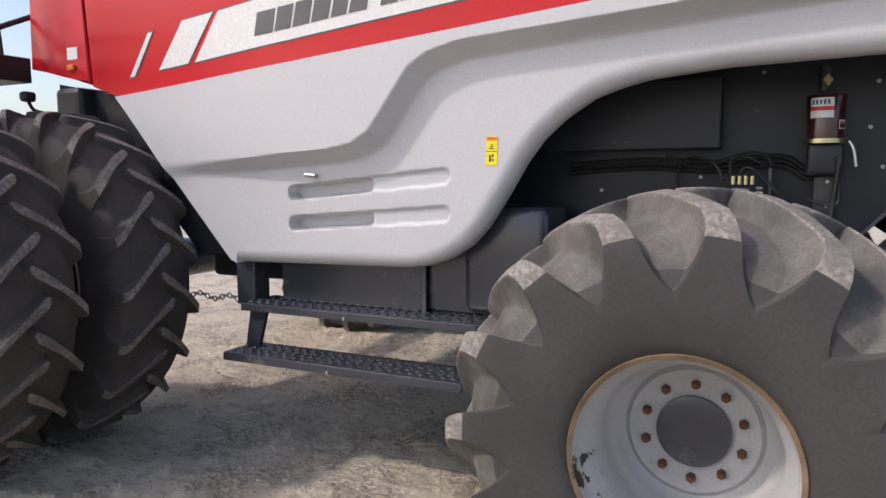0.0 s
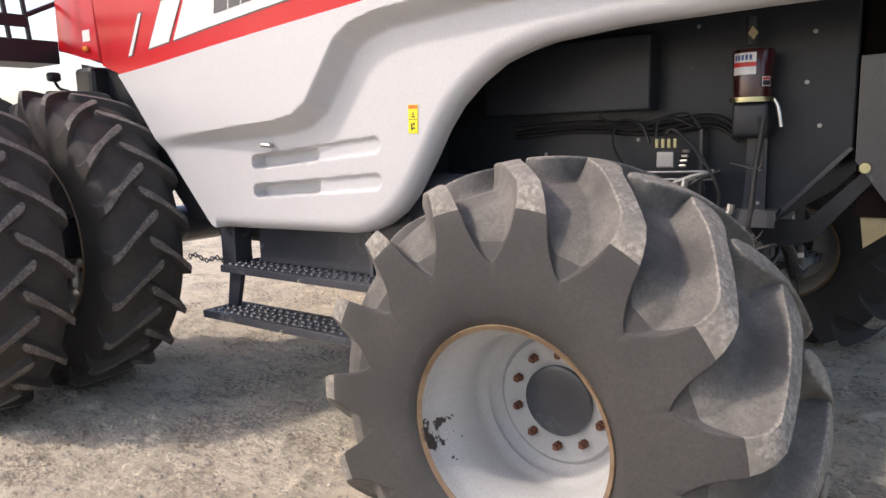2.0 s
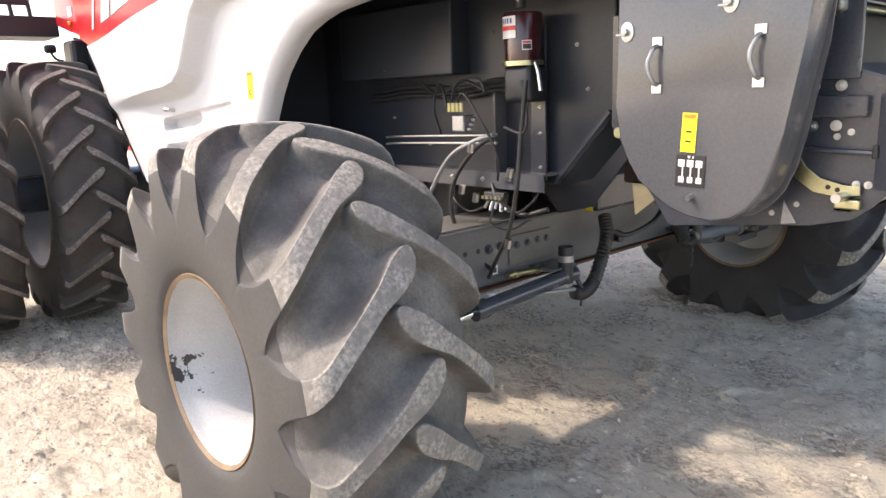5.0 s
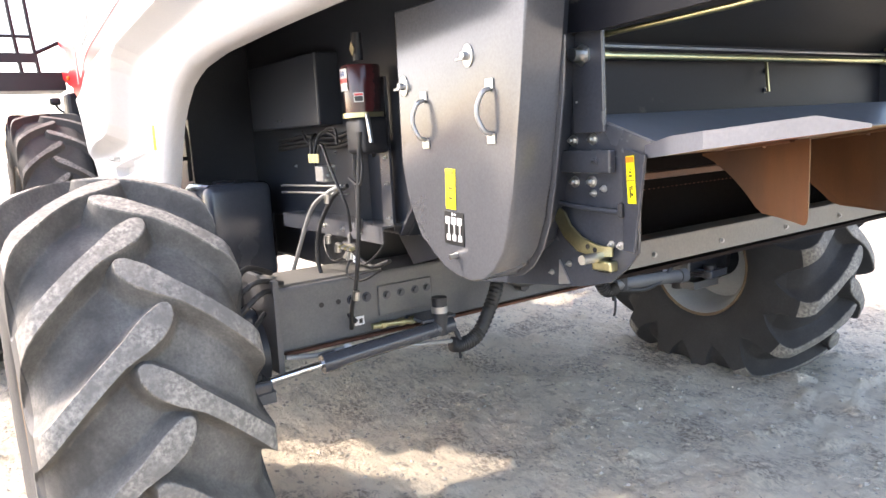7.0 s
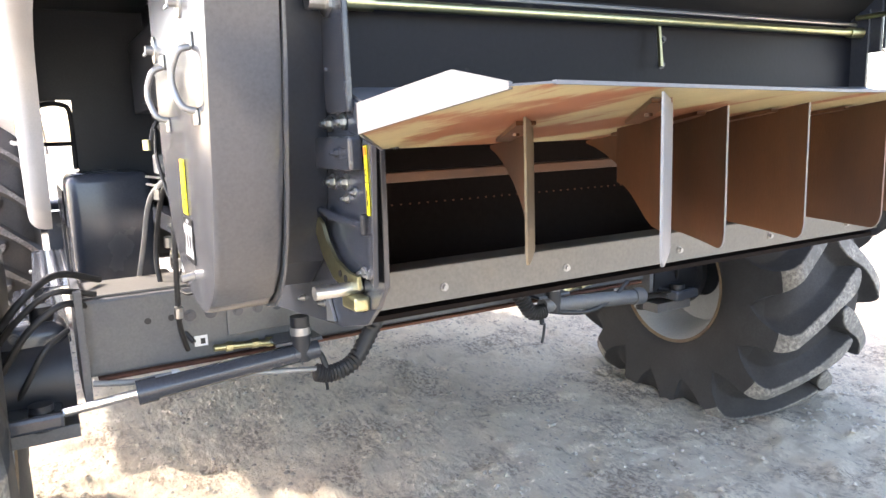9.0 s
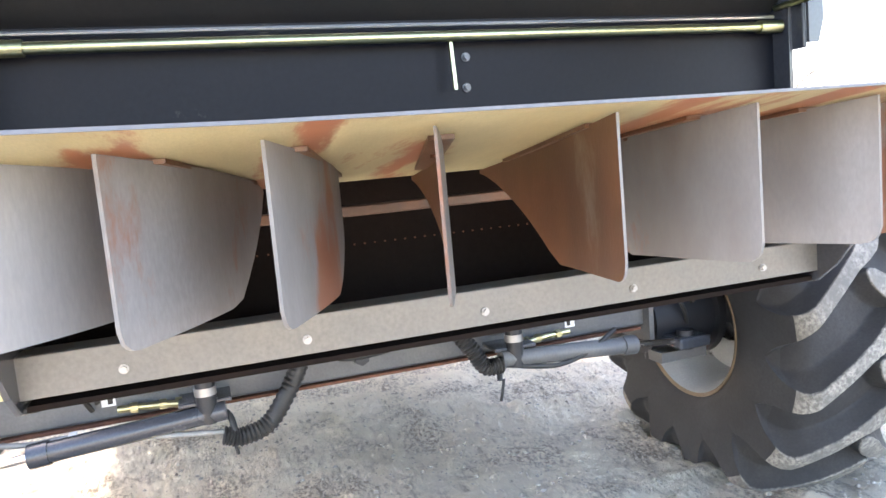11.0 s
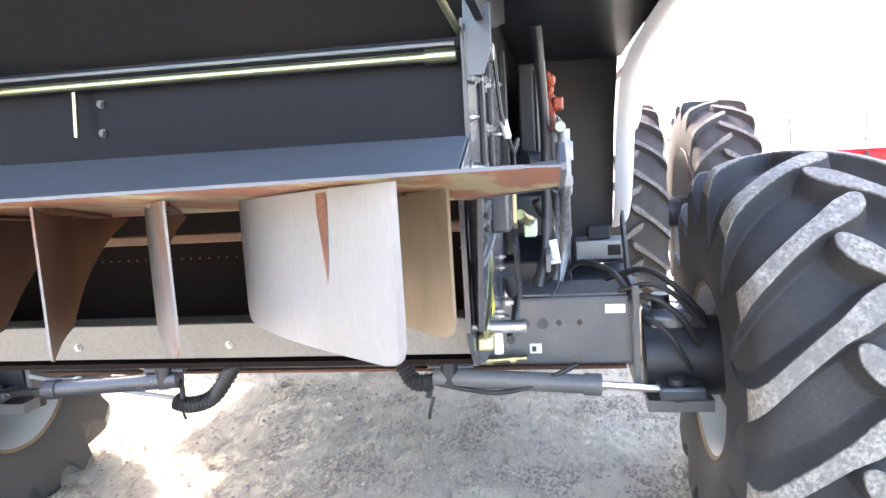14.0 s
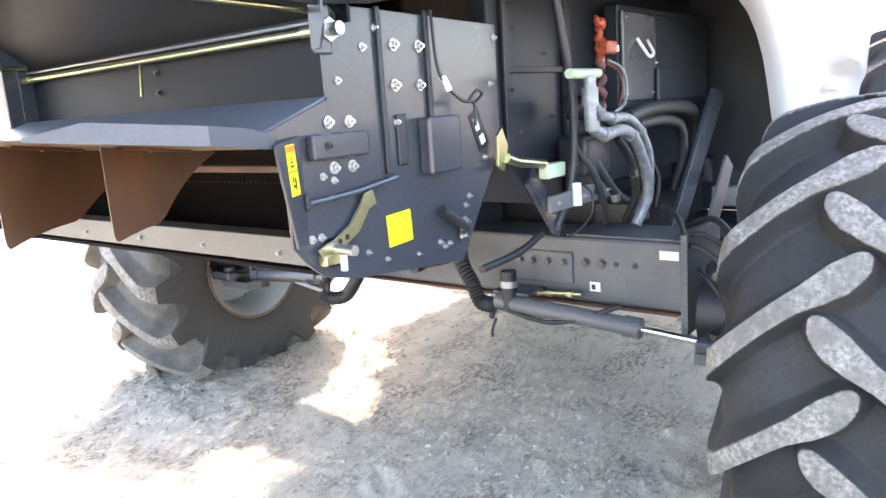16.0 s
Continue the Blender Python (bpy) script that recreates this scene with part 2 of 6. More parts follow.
# ---- mesh helpers ----
def part(name, bm, material, parent=None, label="", smooth=None):
    """Links a bmesh as one mesh object, under a thing or a part. smooth: angle in degrees below which edges are smooth."""
    me = bpy.data.meshes.new(name)
    bmesh.ops.recalc_face_normals(bm, faces=bm.faces)
    if smooth:
        for e in bm.edges:
            e.smooth = len(e.link_faces) == 2 and e.calc_face_angle(9) < radians(smooth)
        for f in bm.faces:
            f.smooth = True
    bm.to_mesh(me)
    bm.free()
    for m in material if isinstance(material, (list, tuple)) else [material]:
        me.materials.append(m)
    ob = new(name, me)
    if parent:
        ob.parent = parent
    if label:
        ob["label"] = label
    return ob


def add_box(bm, lo, hi, bevel=0.0, m=None, seg=2, mi=0):
    r = bmesh.ops.create_cube(bm, size=1)
    vs = r["verts"]
    for v in vs:
        v.co = Vector([lo[i] + (v.co[i] + 0.5) * (hi[i] - lo[i]) for i in range(3)])
    fs = set(f for v in vs for f in v.link_faces)
    if bevel:
        es = list({e for v in vs for e in v.link_edges})
        q = bmesh.ops.bevel(bm, geom=es, offset=bevel, segments=seg, profile=0.5, affect="EDGES")
        fs = set(q["faces"]) | {f for f in fs if f.is_valid}
        vs = list({v for f in fs for v in f.verts})
    if m:
        bmesh.ops.transform(bm, matrix=m, verts=vs)
    for f in fs:
        f.material_index = mi
    return bm


def box(lo, hi, bevel=0.004, m=None, seg=2):
    return add_box(bmesh.new(), lo, hi, bevel, m, seg)


def add_cyl(bm, a, b, r, r2=None, n=16, mi=0, bevel=0.0):
    a, b = Vector(a), Vector(b)
    d = b - a
    q = bmesh.ops.create_cone(bm, cap_ends=True, segments=n, radius1=r, radius2=r if r2 is None else r2, depth=d.length)
    vs = q["verts"]
    fs = {f for v in vs for f in v.link_faces}
    mm = Matrix.Translation((a + b) / 2) @ d.to_track_quat("Z", "Y").to_matrix().to_4x4()
    bmesh.ops.transform(bm, matrix=mm, verts=vs)
    for f in fs:
        f.material_index = mi
    return bm


def cyl(a, b, r, r2=None, n=16):
    return add_cyl(bmesh.new(), a, b, r, r2, n)


def add_plate(bm, pts, axis, at, thick, bevel=0.0, mi=0, seg=2):
    """A polygon in the plane across axis ('x': points are y, z; 'y': x, z; 'z': x, y), from at to at + thick."""
    def put(p, d):
        u, v = p
        return {"x": (d, u, v), "y": (u, d, v), "z": (u, v, d)}[axis]
    lo = [bm.verts.new(put(p, at)) for p in pts]
    hi = [bm.verts.new(put(p, at + thick)) for p in pts]
    n = len(pts)
    fs = [bm.faces.new(lo), bm.faces.new(hi[::-1])]
    fs += [bm.faces.new((lo[i], hi[i], hi[(i + 1) % n], lo[(i + 1) % n])) for i in range(n)]
    if bevel:
        es = list({e for f in fs[:2] for e in f.edges})
        q = bmesh.ops.bevel(bm, geom=es, offset=bevel, segments=seg, profile=0.5, affect="EDGES")
        fs = [f for f in fs if f.is_valid] + list(q["faces"])
    for f in fs:
        f.material_index = mi
    return bm


def plate(pts, axis, at, thick, bevel=0.002, seg=2):
    return add_plate(bmesh.new(), pts, axis, at, thick, bevel, 0, seg)


def smooth_path(pts, k=6):
    """Catmull-Rom curve through points."""
    P = [Vector(p) for p in pts]
    P = [P[0] * 2 - P[1]] + P + [P[-1] * 2 - P[-2]]
    out = []
    for i in range(1, len(P) - 2):
        for j in range(k):
            t = j / k
            a, b, c, d = P[i - 1:i + 3]
            out.append(0.5 * (2 * b + (c - a) * t + (2 * a - 5 * b + 4 * c - d) * t * t + (3 * b - a - 3 * c + d) * t ** 3))
    out.append(P[-2])
    return out


def add_tube(bm, pts, r, n=8, k=6, mi=0, radii=None):
    path = smooth_path(pts, k) if k > 1 else [Vector(p) for p in pts]
    up, rings = None, []
    for i, p in enumerate(path):
        d = (path[min(i + 1, len(path) - 1)] - path[max(i - 1, 0)]).normalized()
        if up is None:
            up = d.orthogonal().normalized()
        up = (up - d * up.dot(d)).normalized()
        side = d.cross(up)
        rr = r if radii is None else radii[min(len(radii) - 1, int(i / max(1, len(path) - 1) * (len(radii) - 1) + 0.5))]
        rings.append([bm.verts.new(p + rr * (math.cos(a) * up + math.sin(a) * side)) for a in (2 * math.pi * j / n for j in range(n))])
    fs = []
    for a, b in zip(rings, rings[1:]):
        fs += [bm.faces.new((a[j], a[(j + 1) % n], b[(j + 1) % n], b[j])) for j in range(n)]
    fs += [bm.faces.new(rings[0][::-1]), bm.faces.new(rings[-1])]
    for f in fs:
        f.material_index = mi
    return bm


def tube(pts, r, n=8, k=6, radii=None):
    return add_tube(bmesh.new(), pts, r, n, k, 0, radii)


def add_lathe(bm, profile, n=48, mi=0, close=False):
    """Profile of (y, r), turned about the y axis."""
    rings = []
    for y, r in profile:
        rings.append([bm.verts.new((r * math.cos(2 * math.pi * j / n), y, r * math.sin(2 * math.pi * j / n))) for j in range(n)])
    pairs = list(zip(rings, rings[1:])) + ([(rings[-1], rings[0])] if close else [])
    for a, b in pairs:
        for j in range(n):
            f = bm.faces.new((a[j], a[(j + 1) % n], b[(j + 1) % n], b[j]))
            f.material_index = mi
    return bm


def lathe(profile, n=48, close=False):
    return add_lathe(bmesh.new(), profile, n, 0, close)


def interp(x, pts):
    if x <= pts[0][0]:
        return pts[0][1]
    for (a, u), (b, v) in zip(pts, pts[1:]):
        if x <= b:
            return u + (v - u) * (x - a) / (b - a)
    return pts[-1][1]


def sstep(x, a=0.0, b=1.0):
    x = min(1, max(0, (x - a) / (b - a)))
    return x * x * (3 - 2 * x)


YC = 4.2        # the machine's middle plane; its rear is towards +x, its left side towards -y


def mirror(y, s):
    return y if s > 0 else 2 * YC - y


# ---- ground ----
def ground_z(x, y):
    near = 1 - sstep(max(abs(x + 1), abs(y - 4)), 8, 30)
    z = 0.030 * noise.noise((x * 0.8, y * 0.8, 0))
    if near > 0:
        u, v = 0.8 * x + 0.6 * y, 0.8 * y - 0.6 * x
        wob = 0.25 * noise.noise((x * 2.3, y * 2.3, 50))
        z += near * (0.016 * noise.noise((x * 4, y * 4, 3)) + 0.022 * (0.4 - abs(noise.noise((u * 4.5, (v + wob) * 11, 5)))) + 0.013 * noise.noise((x * 13, y * 13, 9))
                     + 0.008 * noise.noise((x * 27, y * 27, 19)) + 0.022 * sstep(noise.noise((x * 8, y * 8, 31)), 0.2, 0.6))
    return z - 0.012


def build_ground():
    bm = bmesh.new()
    def coords(lo, hi, near_lo, near_hi, step):
        c = list(np.arange(near_lo, near_hi + 1e-6, step))
        g, x = step, near_hi
        while x < hi:
            g *= 1.35
            x += g
            c.append(x)
        g, x = step, near_lo
        while x > lo:
            g *= 1.35
            x -= g
            c.insert(0, x)
        return c
    xs, ys = coords(-900, 900, -4.6, 2.6, 0.022), coords(-900, 900, 0.5, 7.6, 0.022)
    grid = []
    for x in xs:
        row = []
        for y in ys:
            row.append(bm.verts.new((x, y, ground_z(x, y))))
        grid.append(row)
    for a, b in zip(grid, grid[1:]):
        for j in range(len(ys) - 1):
            bm.faces.new((a[j], b[j], b[j + 1], a[j + 1]))
    return tagged(part("ground", bm, M_GROUND, smooth=80), "pale sandy gravel yard with churned tyre marks and clods", "ground", kind="structure")


build_ground()


def build_gravel():
    """Loose stones and clods lying on the yard near the machine."""
    rng = random.Random(5)
    V, F = [], []
    ico = [(0, 0, 1), (0.9, 0, 0.1), (0.28, 0.85, 0.1), (-0.72, 0.53, 0.1), (-0.72, -0.53, 0.1), (0.28, -0.85, 0.1), (0, 0, -0.5)]
    faces = [(0, 1, 2), (0, 2, 3), (0, 3, 4), (0, 4, 5), (0, 5, 1), (6, 2, 1), (6, 3, 2), (6, 4, 3), (6, 5, 4), (6, 1, 5)]
    for _ in range(16000):
        x, y = rng.uniform(-4.2, 2.4), rng.uniform(0.8, 7.2)
        if noise.noise((x * 1.7, y * 1.7, 12)) < rng.uniform(-0.5, 0.35):
            continue
        r = 0.0035 + 0.013 * rng.random() ** 3.5
        a, sx, sz = rng.uniform(0, 6.3), rng.uniform(0.7, 1.5), rng.uniform(0.5, 0.9)
        z = ground_z(x, y) + r * 0.15
        k = len(V)
        for u, v, w in ico:
            j = 1 + rng.uniform(-0.25, 0.25)
            u, v = u * r * sx * j, v * r * j
            V.append((x + u * math.cos(a) - v * math.sin(a), y + u * math.sin(a) + v * math.cos(a), z + w * r * sz))
        F += [tuple(k + i for i in f) for f in faces]
    me = bpy.data.meshes.new("gravel")
    me.from_pydata(V, [], F)
    me.materials.append(M_STONE)
    tagged(new("gravel", me), "loose pale stones and crumbs of dry soil on the ground", "gravel", kind="stuff")


build_gravel()
# ---- the harvester ----
combine = new("combine_harvester")
tagged(combine, "red and grey combine harvester parked on a gravel yard", "combine harvester")


# side panel: light grey moulding below, red sheet above
BOTTOM = [(-3.345, 1.864), (-2.562, 1.007), (-2.522, 0.992), (-1.542, 1.012), (-1.439, 1.027), (-1.336, 1.065), (-1.243, 1.126), (-1.17, 1.203), (-1.077, 1.344), (-0.993, 1.486),
          (-0.92, 1.58), (-0.825, 1.663), (-0.71, 1.736), (-0.604, 1.771), (-0.499, 1.796), (-0.224, 1.823), (0.243, 1.836), (0.885, 1.846)]
CREASE = [(-3.6, 1.405), (-2.955, 1.471), (-1.879, 1.546), (-1.755, 1.568), (-1.661, 1.622), (-1.588, 1.717), (-1.463, 1.882), (-1.374, 1.935), (-1.232, 1.97), (-0.618, 2.012), (0.999, 2.123)]


def red_y(x, z):
    return upper_y(x) + 0.02 - 0.03 * sstep(z, 1.85, 2.45)


def red_line(x):
    return interp(x, [(-3.345, 1.864), (-2.069, 1.951), (-1.03, 2.043), (0.95, 2.218)])


def seg_dist(px, pz, pts):
    best, sign = 9.0, 1.0
    for (ax, az), (bx, bz) in zip(pts, pts[1:]):
        dx, dz = bx - ax, bz - az
        t = min(1, max(0, ((px - ax) * dx + (pz - az) * dz) / (dx * dx + dz * dz)))
        ex, ez = px - ax - t * dx, pz - az - t * dz
        d = math.hypot(ex, ez)
        if d < best:
            best, sign = d, (1.0 if dx * ez - dz * ex < 0 else -1.0)
    return best * sign


def capsule(px, pz, a, b, r):
    dx, dz = b[0] - a[0], b[1] - a[1]
    t = min(1, max(0, ((px - a[0]) * dx + (pz - a[1]) * dz) / (dx * dx + dz * dz)))
    return math.hypot(px - a[0] - t * dx, pz - a[1] - t * dz) - r


def upper_y(x):
    """How far out the flat upper flank stands: it draws in towards the front."""
    return 2.742 + 0.105 * sstep(-x, 1.9, 3.35)


def panel_y(x, z):
    """How far out the left panel stands at (x, z)."""
    y = upper_y(x)
    d = seg_dist(x, z, CREASE)
    deep = 0.105 - 0.095 * sstep(-x, 1.9, 3.3)
    q = min(1, max(0, (d + 0.008) / 0.072))
    y += deep * (0.5 * (1 - (1 - q) ** 2.2) + 0.5 * sstep(q))
    e = seg_dist(x, z, [p for p in BOTTOM[2:]])
    e = abs(e)
    if x > -2.52 and e < 0.07:
        q = 1 - e / 0.07
        y += 0.065 * (1 - math.sqrt(max(0, 1 - q * q)))
    # two vent slots: a long shallow bay, its front half deeper
    for za, zb in ((1.35, 1.426), (1.203, 1.263)):
        long = capsule(x, z, (-2.149, za), (-1.357, zb), 0.037)
        half = capsule(x, z, (-2.149, za), (-1.749, za + (zb - za) * 0.5), 0.037)
        y += 0.016 * (1 - sstep(long, -0.010, 0.004)) + 0.055 * (1 - sstep(half, -0.012, 0.0))
    return y


def grid_panel(name, xs, zlo, zhi, rows, side, material, label, yfun=None, thick=0.012, parent=combine, uneven=1.0):
    bm, g = bmesh.new(), []
    for x in xs:
        a, b = zlo(x), zhi(x)
        col = []
        for j in range(rows + 1):
            t = (j / rows) ** uneven
            z = a + (b - a) * t
            col.append(bm.verts.new((x, mirror((yfun or panel_y)(x, z), side), z)))
        g.append(col)
    for a, b in zip(g, g[1:]):
        for j in range(rows):
            if (a[j].co - a[j + 1].co).length + (b[j].co - b[j + 1].co).length > 1e-5:
                bm.faces.new((a[j], b[j], b[j + 1], a[j + 1]))
    bmesh.ops.remove_doubles(bm, verts=bm.verts, dist=1e-5)
    edge = [e for e in bm.edges if len(e.link_faces) == 1]
    q = bmesh.ops.extrude_edge_only(bm, edges=edge)
    for v in [v for v in q["geom"] if isinstance(v, bmesh.types.BMVert)]:
        v.co.y += 0.03 * side
    return part(name, bm, material, parent, label, smooth=40)


XS = sorted(set([round(-3.345 + 0.783 * i / 40, 4) for i in range(41)] + [round(-2.562 + 0.008 * i, 4) for i in range(220)] + [round(-0.804 + 0.03 * i, 4) for i in range(57)]))
for s in (1, -1):
    grid_panel("side_panel", XS if s > 0 else XS[::3] + XS[-1:], lambda x: interp(x, BOTTOM), red_line, 130 if s > 0 else 40, s, M_PANEL, "light grey moulded side panel with two vent slots")
    grid_panel("upper_panel", [-3.53, -3.44] + [round(-3.345 + 0.0485 * i, 4) for i in range(32)] + [-1.6, -1.2, -0.6, 0, 0.9], lambda x: (red_line(x) if x > -3.35 else 1.864 - 0.33 * (x + 3.345)) + 0.004, lambda x: 2.85, 24, s, M_RED,
               "glossy red upper side panel", yfun=red_y)
# ---- wheels ----
def chip_paint(m):
    """Adds a ragged patch of flaked paint near the rim's forward edge, and a few small chips."""
    n, l = m.node_tree.nodes, m.node_tree.links
    p = n["Principled BSDF"]
    co = n.new("ShaderNodeTexCoord")
    t = n.new("ShaderNodeTexNoise")
    t.inputs["Scale"].default_value, t.inputs["Detail"].default_value, t.inputs["Roughness"].default_value = 22, 5, 0.6
    l.new(co.outputs["Object"], t.inputs["Vector"])
    d = n.new("ShaderNodeVectorMath")
    d.operation = "DISTANCE"
    d.inputs[1].default_value = (-0.318, -0.268, -0.055)
    l.new(co.outputs["Object"], d.inputs[0])
    k = n.new("ShaderNodeMath")
    k.operation = "MULTIPLY_ADD"
    l.new(d.outputs["Value"], k.inputs[0])
    k.inputs[1].default_value = -2.6
    l.new(t.outputs[0], k.inputs[2])
    r = n.new("ShaderNodeMapRange")
    r.inputs["From Min"].default_value, r.inputs["From Max"].default_value = 0.355, 0.37
    l.new(k.outputs[0], r.inputs["Value"])
    x = n.new("ShaderNodeMix")
    x.data_type = "RGBA"
    l.new(r.outputs[0], x.inputs["Factor"])
    old = p.inputs["Base Color"].links[0].from_socket
    l.new(old, x.inputs[6])
    x.inputs[7].default_value = (0.022, 0.017, 0.015, 1)
    l.new(x.outputs[2], p.inputs["Base Color"])


chip_paint(M_RIM)


def worn_tops(m, name, dull, bright):
    """A copy of a rubber material whose raised bar tops are scuffed pale."""
    m = m.copy()
    m.name = name
    n, l = m.node_tree.nodes, m.node_tree.links
    p = n["Principled BSDF"]
    at = n.new("ShaderNodeAttribute")
    at.attribute_name = "wear"
    co = n.new("ShaderNodeTexCoord")

    def noise_tex(scale, detail):
        t = n.new("ShaderNodeTexNoise")
        t.inputs["Scale"].default_value, t.inputs["Detail"].default_value, t.inputs["Roughness"].default_value = scale, detail, 0.62
        l.new(co.outputs["Object"], t.inputs["Vector"])
        return t.outputs[0]

    def ramp(src, a, b):
        r = n.new("ShaderNodeMapRange")
        r.inputs["From Min"].default_value, r.inputs["From Max"].default_value = a, b
        l.new(src, r.inputs["Value"])
        return r.outputs[0]

    def mix(fac, a, b):
        x = n.new("ShaderNodeMix")
        x.data_type = "RGBA"
        l.new(fac, x.inputs["Factor"])
        for v, i in ((a, 6), (b, 7)):
            if isinstance(v, tuple):
                x.inputs[i].default_value = (*v, 1)
            else:
                l.new(v, x.inputs[i])
        return x.outputs[2]

    speck = mix(ramp(noise_tex(70, 8), 0.40, 0.62), dull, bright)
    patch = mix(ramp(noise_tex(12, 6), 0.38, 0.66), speck, dull)
    k = n.new("ShaderNodeMath")
    k.operation = "MULTIPLY_ADD"
    l.new(noise_tex(45, 3), k.inputs[0])
    k.inputs[1].default_value = 0.16
    l.new(at.outputs["Fac"], k.inputs[2])
    old = p.inputs["Base Color"].links[0].from_socket
    l.new(mix(ramp(k.outputs[0], 0.98, 1.06), old, patch), p.inputs["Base Color"])
    return m


def tyre_mesh(name, R, W, rim, H, lugs, k, mats):
    """A moulded tyre about the y axis: a smooth floor with chevron bars that run out flush into the sidewalls.
    k scales the bars' widths; mats: sidewall, tread."""
    h, rc = W / 2, R - H
    pitch = 2 * math.pi / lugs
    wall = rc - rim
    #          floor y, r            bar top y, r
    c = 0.55 if H > 0.07 else 0.05
    drop = c * (0.885 * h) ** 2
    rows = [(v, rc + 0.008 - c * v * v, v, R - c * v * v) for v in (*[i * 0.005 for i in range(20)], 0.10, 0.12, 0.15, 0.18) if v < 0.66 * h]
    rows += [(f * h, rc - a - c * (f * h) ** 2, g * h, R - b - c * (f * h) ** 2) for f, a, g, b in ((0.70, 0.004, 0.70, 0.001), (0.775, 0.010, 0.79, 0.002), (0.84, 0.026 * H / 0.085, 0.865, 0.004))]
    crest = len(rows)
    crown, rc, R = (R, rc), rc - drop, R - drop
    rows += [(0.885 * h, rc - 0.05 * H / 0.085, 0.925 * h, R - 0.24 * H),
             (0.92 * h, rc - 0.075 * H / 0.085, 0.965 * h, R - 0.6 * H), (0.948 * h, rc - 0.10 * H / 0.085, 0.988 * h, rc - 0.005), (0.968 * h, rc - 0.125 * H / 0.085, 0.996 * h, rc - 0.05 * H / 0.085),
             (0.982 * h, rc - 0.148 * H / 0.085, 0.998 * h, rc - 0.10 * H / 0.085), (0.991 * h, rc - 0.168 * H / 0.085, 0.998 * h, rc - 0.145 * H / 0.085)]
    low = rc - 0.19 * H / 0.085 - rim
    rows += [(0.997 * h, rim + low, 0.997 * h, rim + low), (0.993 * h, rim + 0.78 * low, 0.993 * h, rim + 0.78 * low), (0.972 * h, rim + 0.5 * low, 0.972 * h, rim + 0.5 * low), (0.952 * h, rim + 0.34 * low, 0.952 * h, rim + 0.34 * low),
             (0.945 * h, rim + 0.30 * low, 0.945 * h, rim + 0.30 * low), (0.90 * h, rim + 0.02, 0.90 * h, rim + 0.02), (0.80 * h, rim, 0.80 * h, rim)]
    fine = []
    for n_, (p, q) in enumerate(zip(rows, rows[1:])):
        fine.append(p)
        if n_ >= crest - 2 and q[3] > rc - 0.17 * H / 0.085:
            fine += [tuple(x + (y - x) * t for x, y in zip(p, q)) for t in (0.33, 0.67)]
    rows = fine + [rows[-1]]
    R = crown[0]
    cols = 110 if H > 0.07 else 60
    ncol = cols * lugs
    base = np.arange(ncol) * 2 * math.pi / ncol

    def sweep(u):
        return -(u * 0.66 + 0.22 * max(0.0, u) ** 2 / h) / R

    def half_width(u):
        return k * interp(u, [(-0.012, 0.051), (0.03, 0.049), (0.09, 0.035), (0.5 * h, 0.034), (0.8 * h, 0.036), (0.92 * h, 0.038), (0.97 * h, 0.044), (1.0 * h, 0.054)])

    V, top = [], []
    full = [(-1, r) for r in rows[:0:-1]] + [(1, r) for r in rows]
    for n_, (side, (fv, fr, ev, er)) in enumerate(full):
        u = ev
        deep = max(0.0, (rc - 0.005 - er) / (0.16 * H / 0.085)) if er < rc else 0.0
        half = pitch / 2 * er
        hw = min(half_width(min(u, h)) + k * 0.06 * deep ** 2.2, 0.86 * half)
        edge = min(hw + k * (0.036 + 0.02 * u / h), 0.97 * half)
        own = pitch / 2 if side > 0 else 0.0
        s_ = ((base - own + pitch / 2) % pitch - pitch / 2) / (pitch / 2)
        snap = np.interp(np.abs(s_), [0, 0.30, 0.62, 1], [0, hw, edge, half]) * np.sign(s_) / er
        blend = sstep(u, 0.015, 0.09)
        th = base + blend * (snap - s_ * pitch / 2) + sweep(u)
        m = np.zeros(ncol)
        for fam in (-1, 1):
            uu = u * side * fam
            if uu < -0.12:
                continue
            off = th - sweep(uu) - (pitch / 2 if fam > 0 else 0.0)
            d = np.abs((off + pitch / 2) % pitch - pitch / 2) * er
            if uu < -0.012:
                d = np.hypot(d, -0.012 - uu) - k * 0.051
            else:
                d = d - (hw if fam == side else half_width(min(uu, h)))
            f = k * (0.036 + 0.02 * min(1.0, max(0.0, uu / h)))
            x = np.clip(d / f - 1e-4, 0, 1)
            m = np.maximum(m, (1 - x) ** 1.9)
        y = (fv + m * (ev - fv)) * side
        r = fr + m * (er - fr)
        V.append(np.stack([r * np.cos(th), y, r * np.sin(th)], 1))
        top.append(m)
    nr = len(full)
    verts = np.concatenate(V)
    j = np.arange(ncol)
    jn = (j + 1) % ncol
    F, mi = [], []
    crest_rows = crest + 8
    for i in range(nr - 1):
        F.append(np.stack([i * ncol + j, i * ncol + jn, (i + 1) * ncol + jn, (i + 1) * ncol + j], 1))
        c = abs(i + 0.5 - (len(rows) - 1))
        mi.append(np.ones(ncol) if c < crest_rows + 1 else np.zeros(ncol))
    me = bpy.data.meshes.new(name)
    me.from_pydata(verts.tolist(), [], np.concatenate(F).tolist())
    for m in mats:
        me.materials.append(m)
    wear = me.attributes.new("wear", "FLOAT", "POINT")
    wear.data.foreach_set("value", np.concatenate(top).astype(np.float32))
    me.polygons.foreach_set("material_index", np.concatenate(mi).astype(np.int32))
    me.polygons.foreach_set("use_smooth", np.ones(len(me.polygons), dtype=bool))
    bm = bmesh.new()
    bm.from_mesh(me)
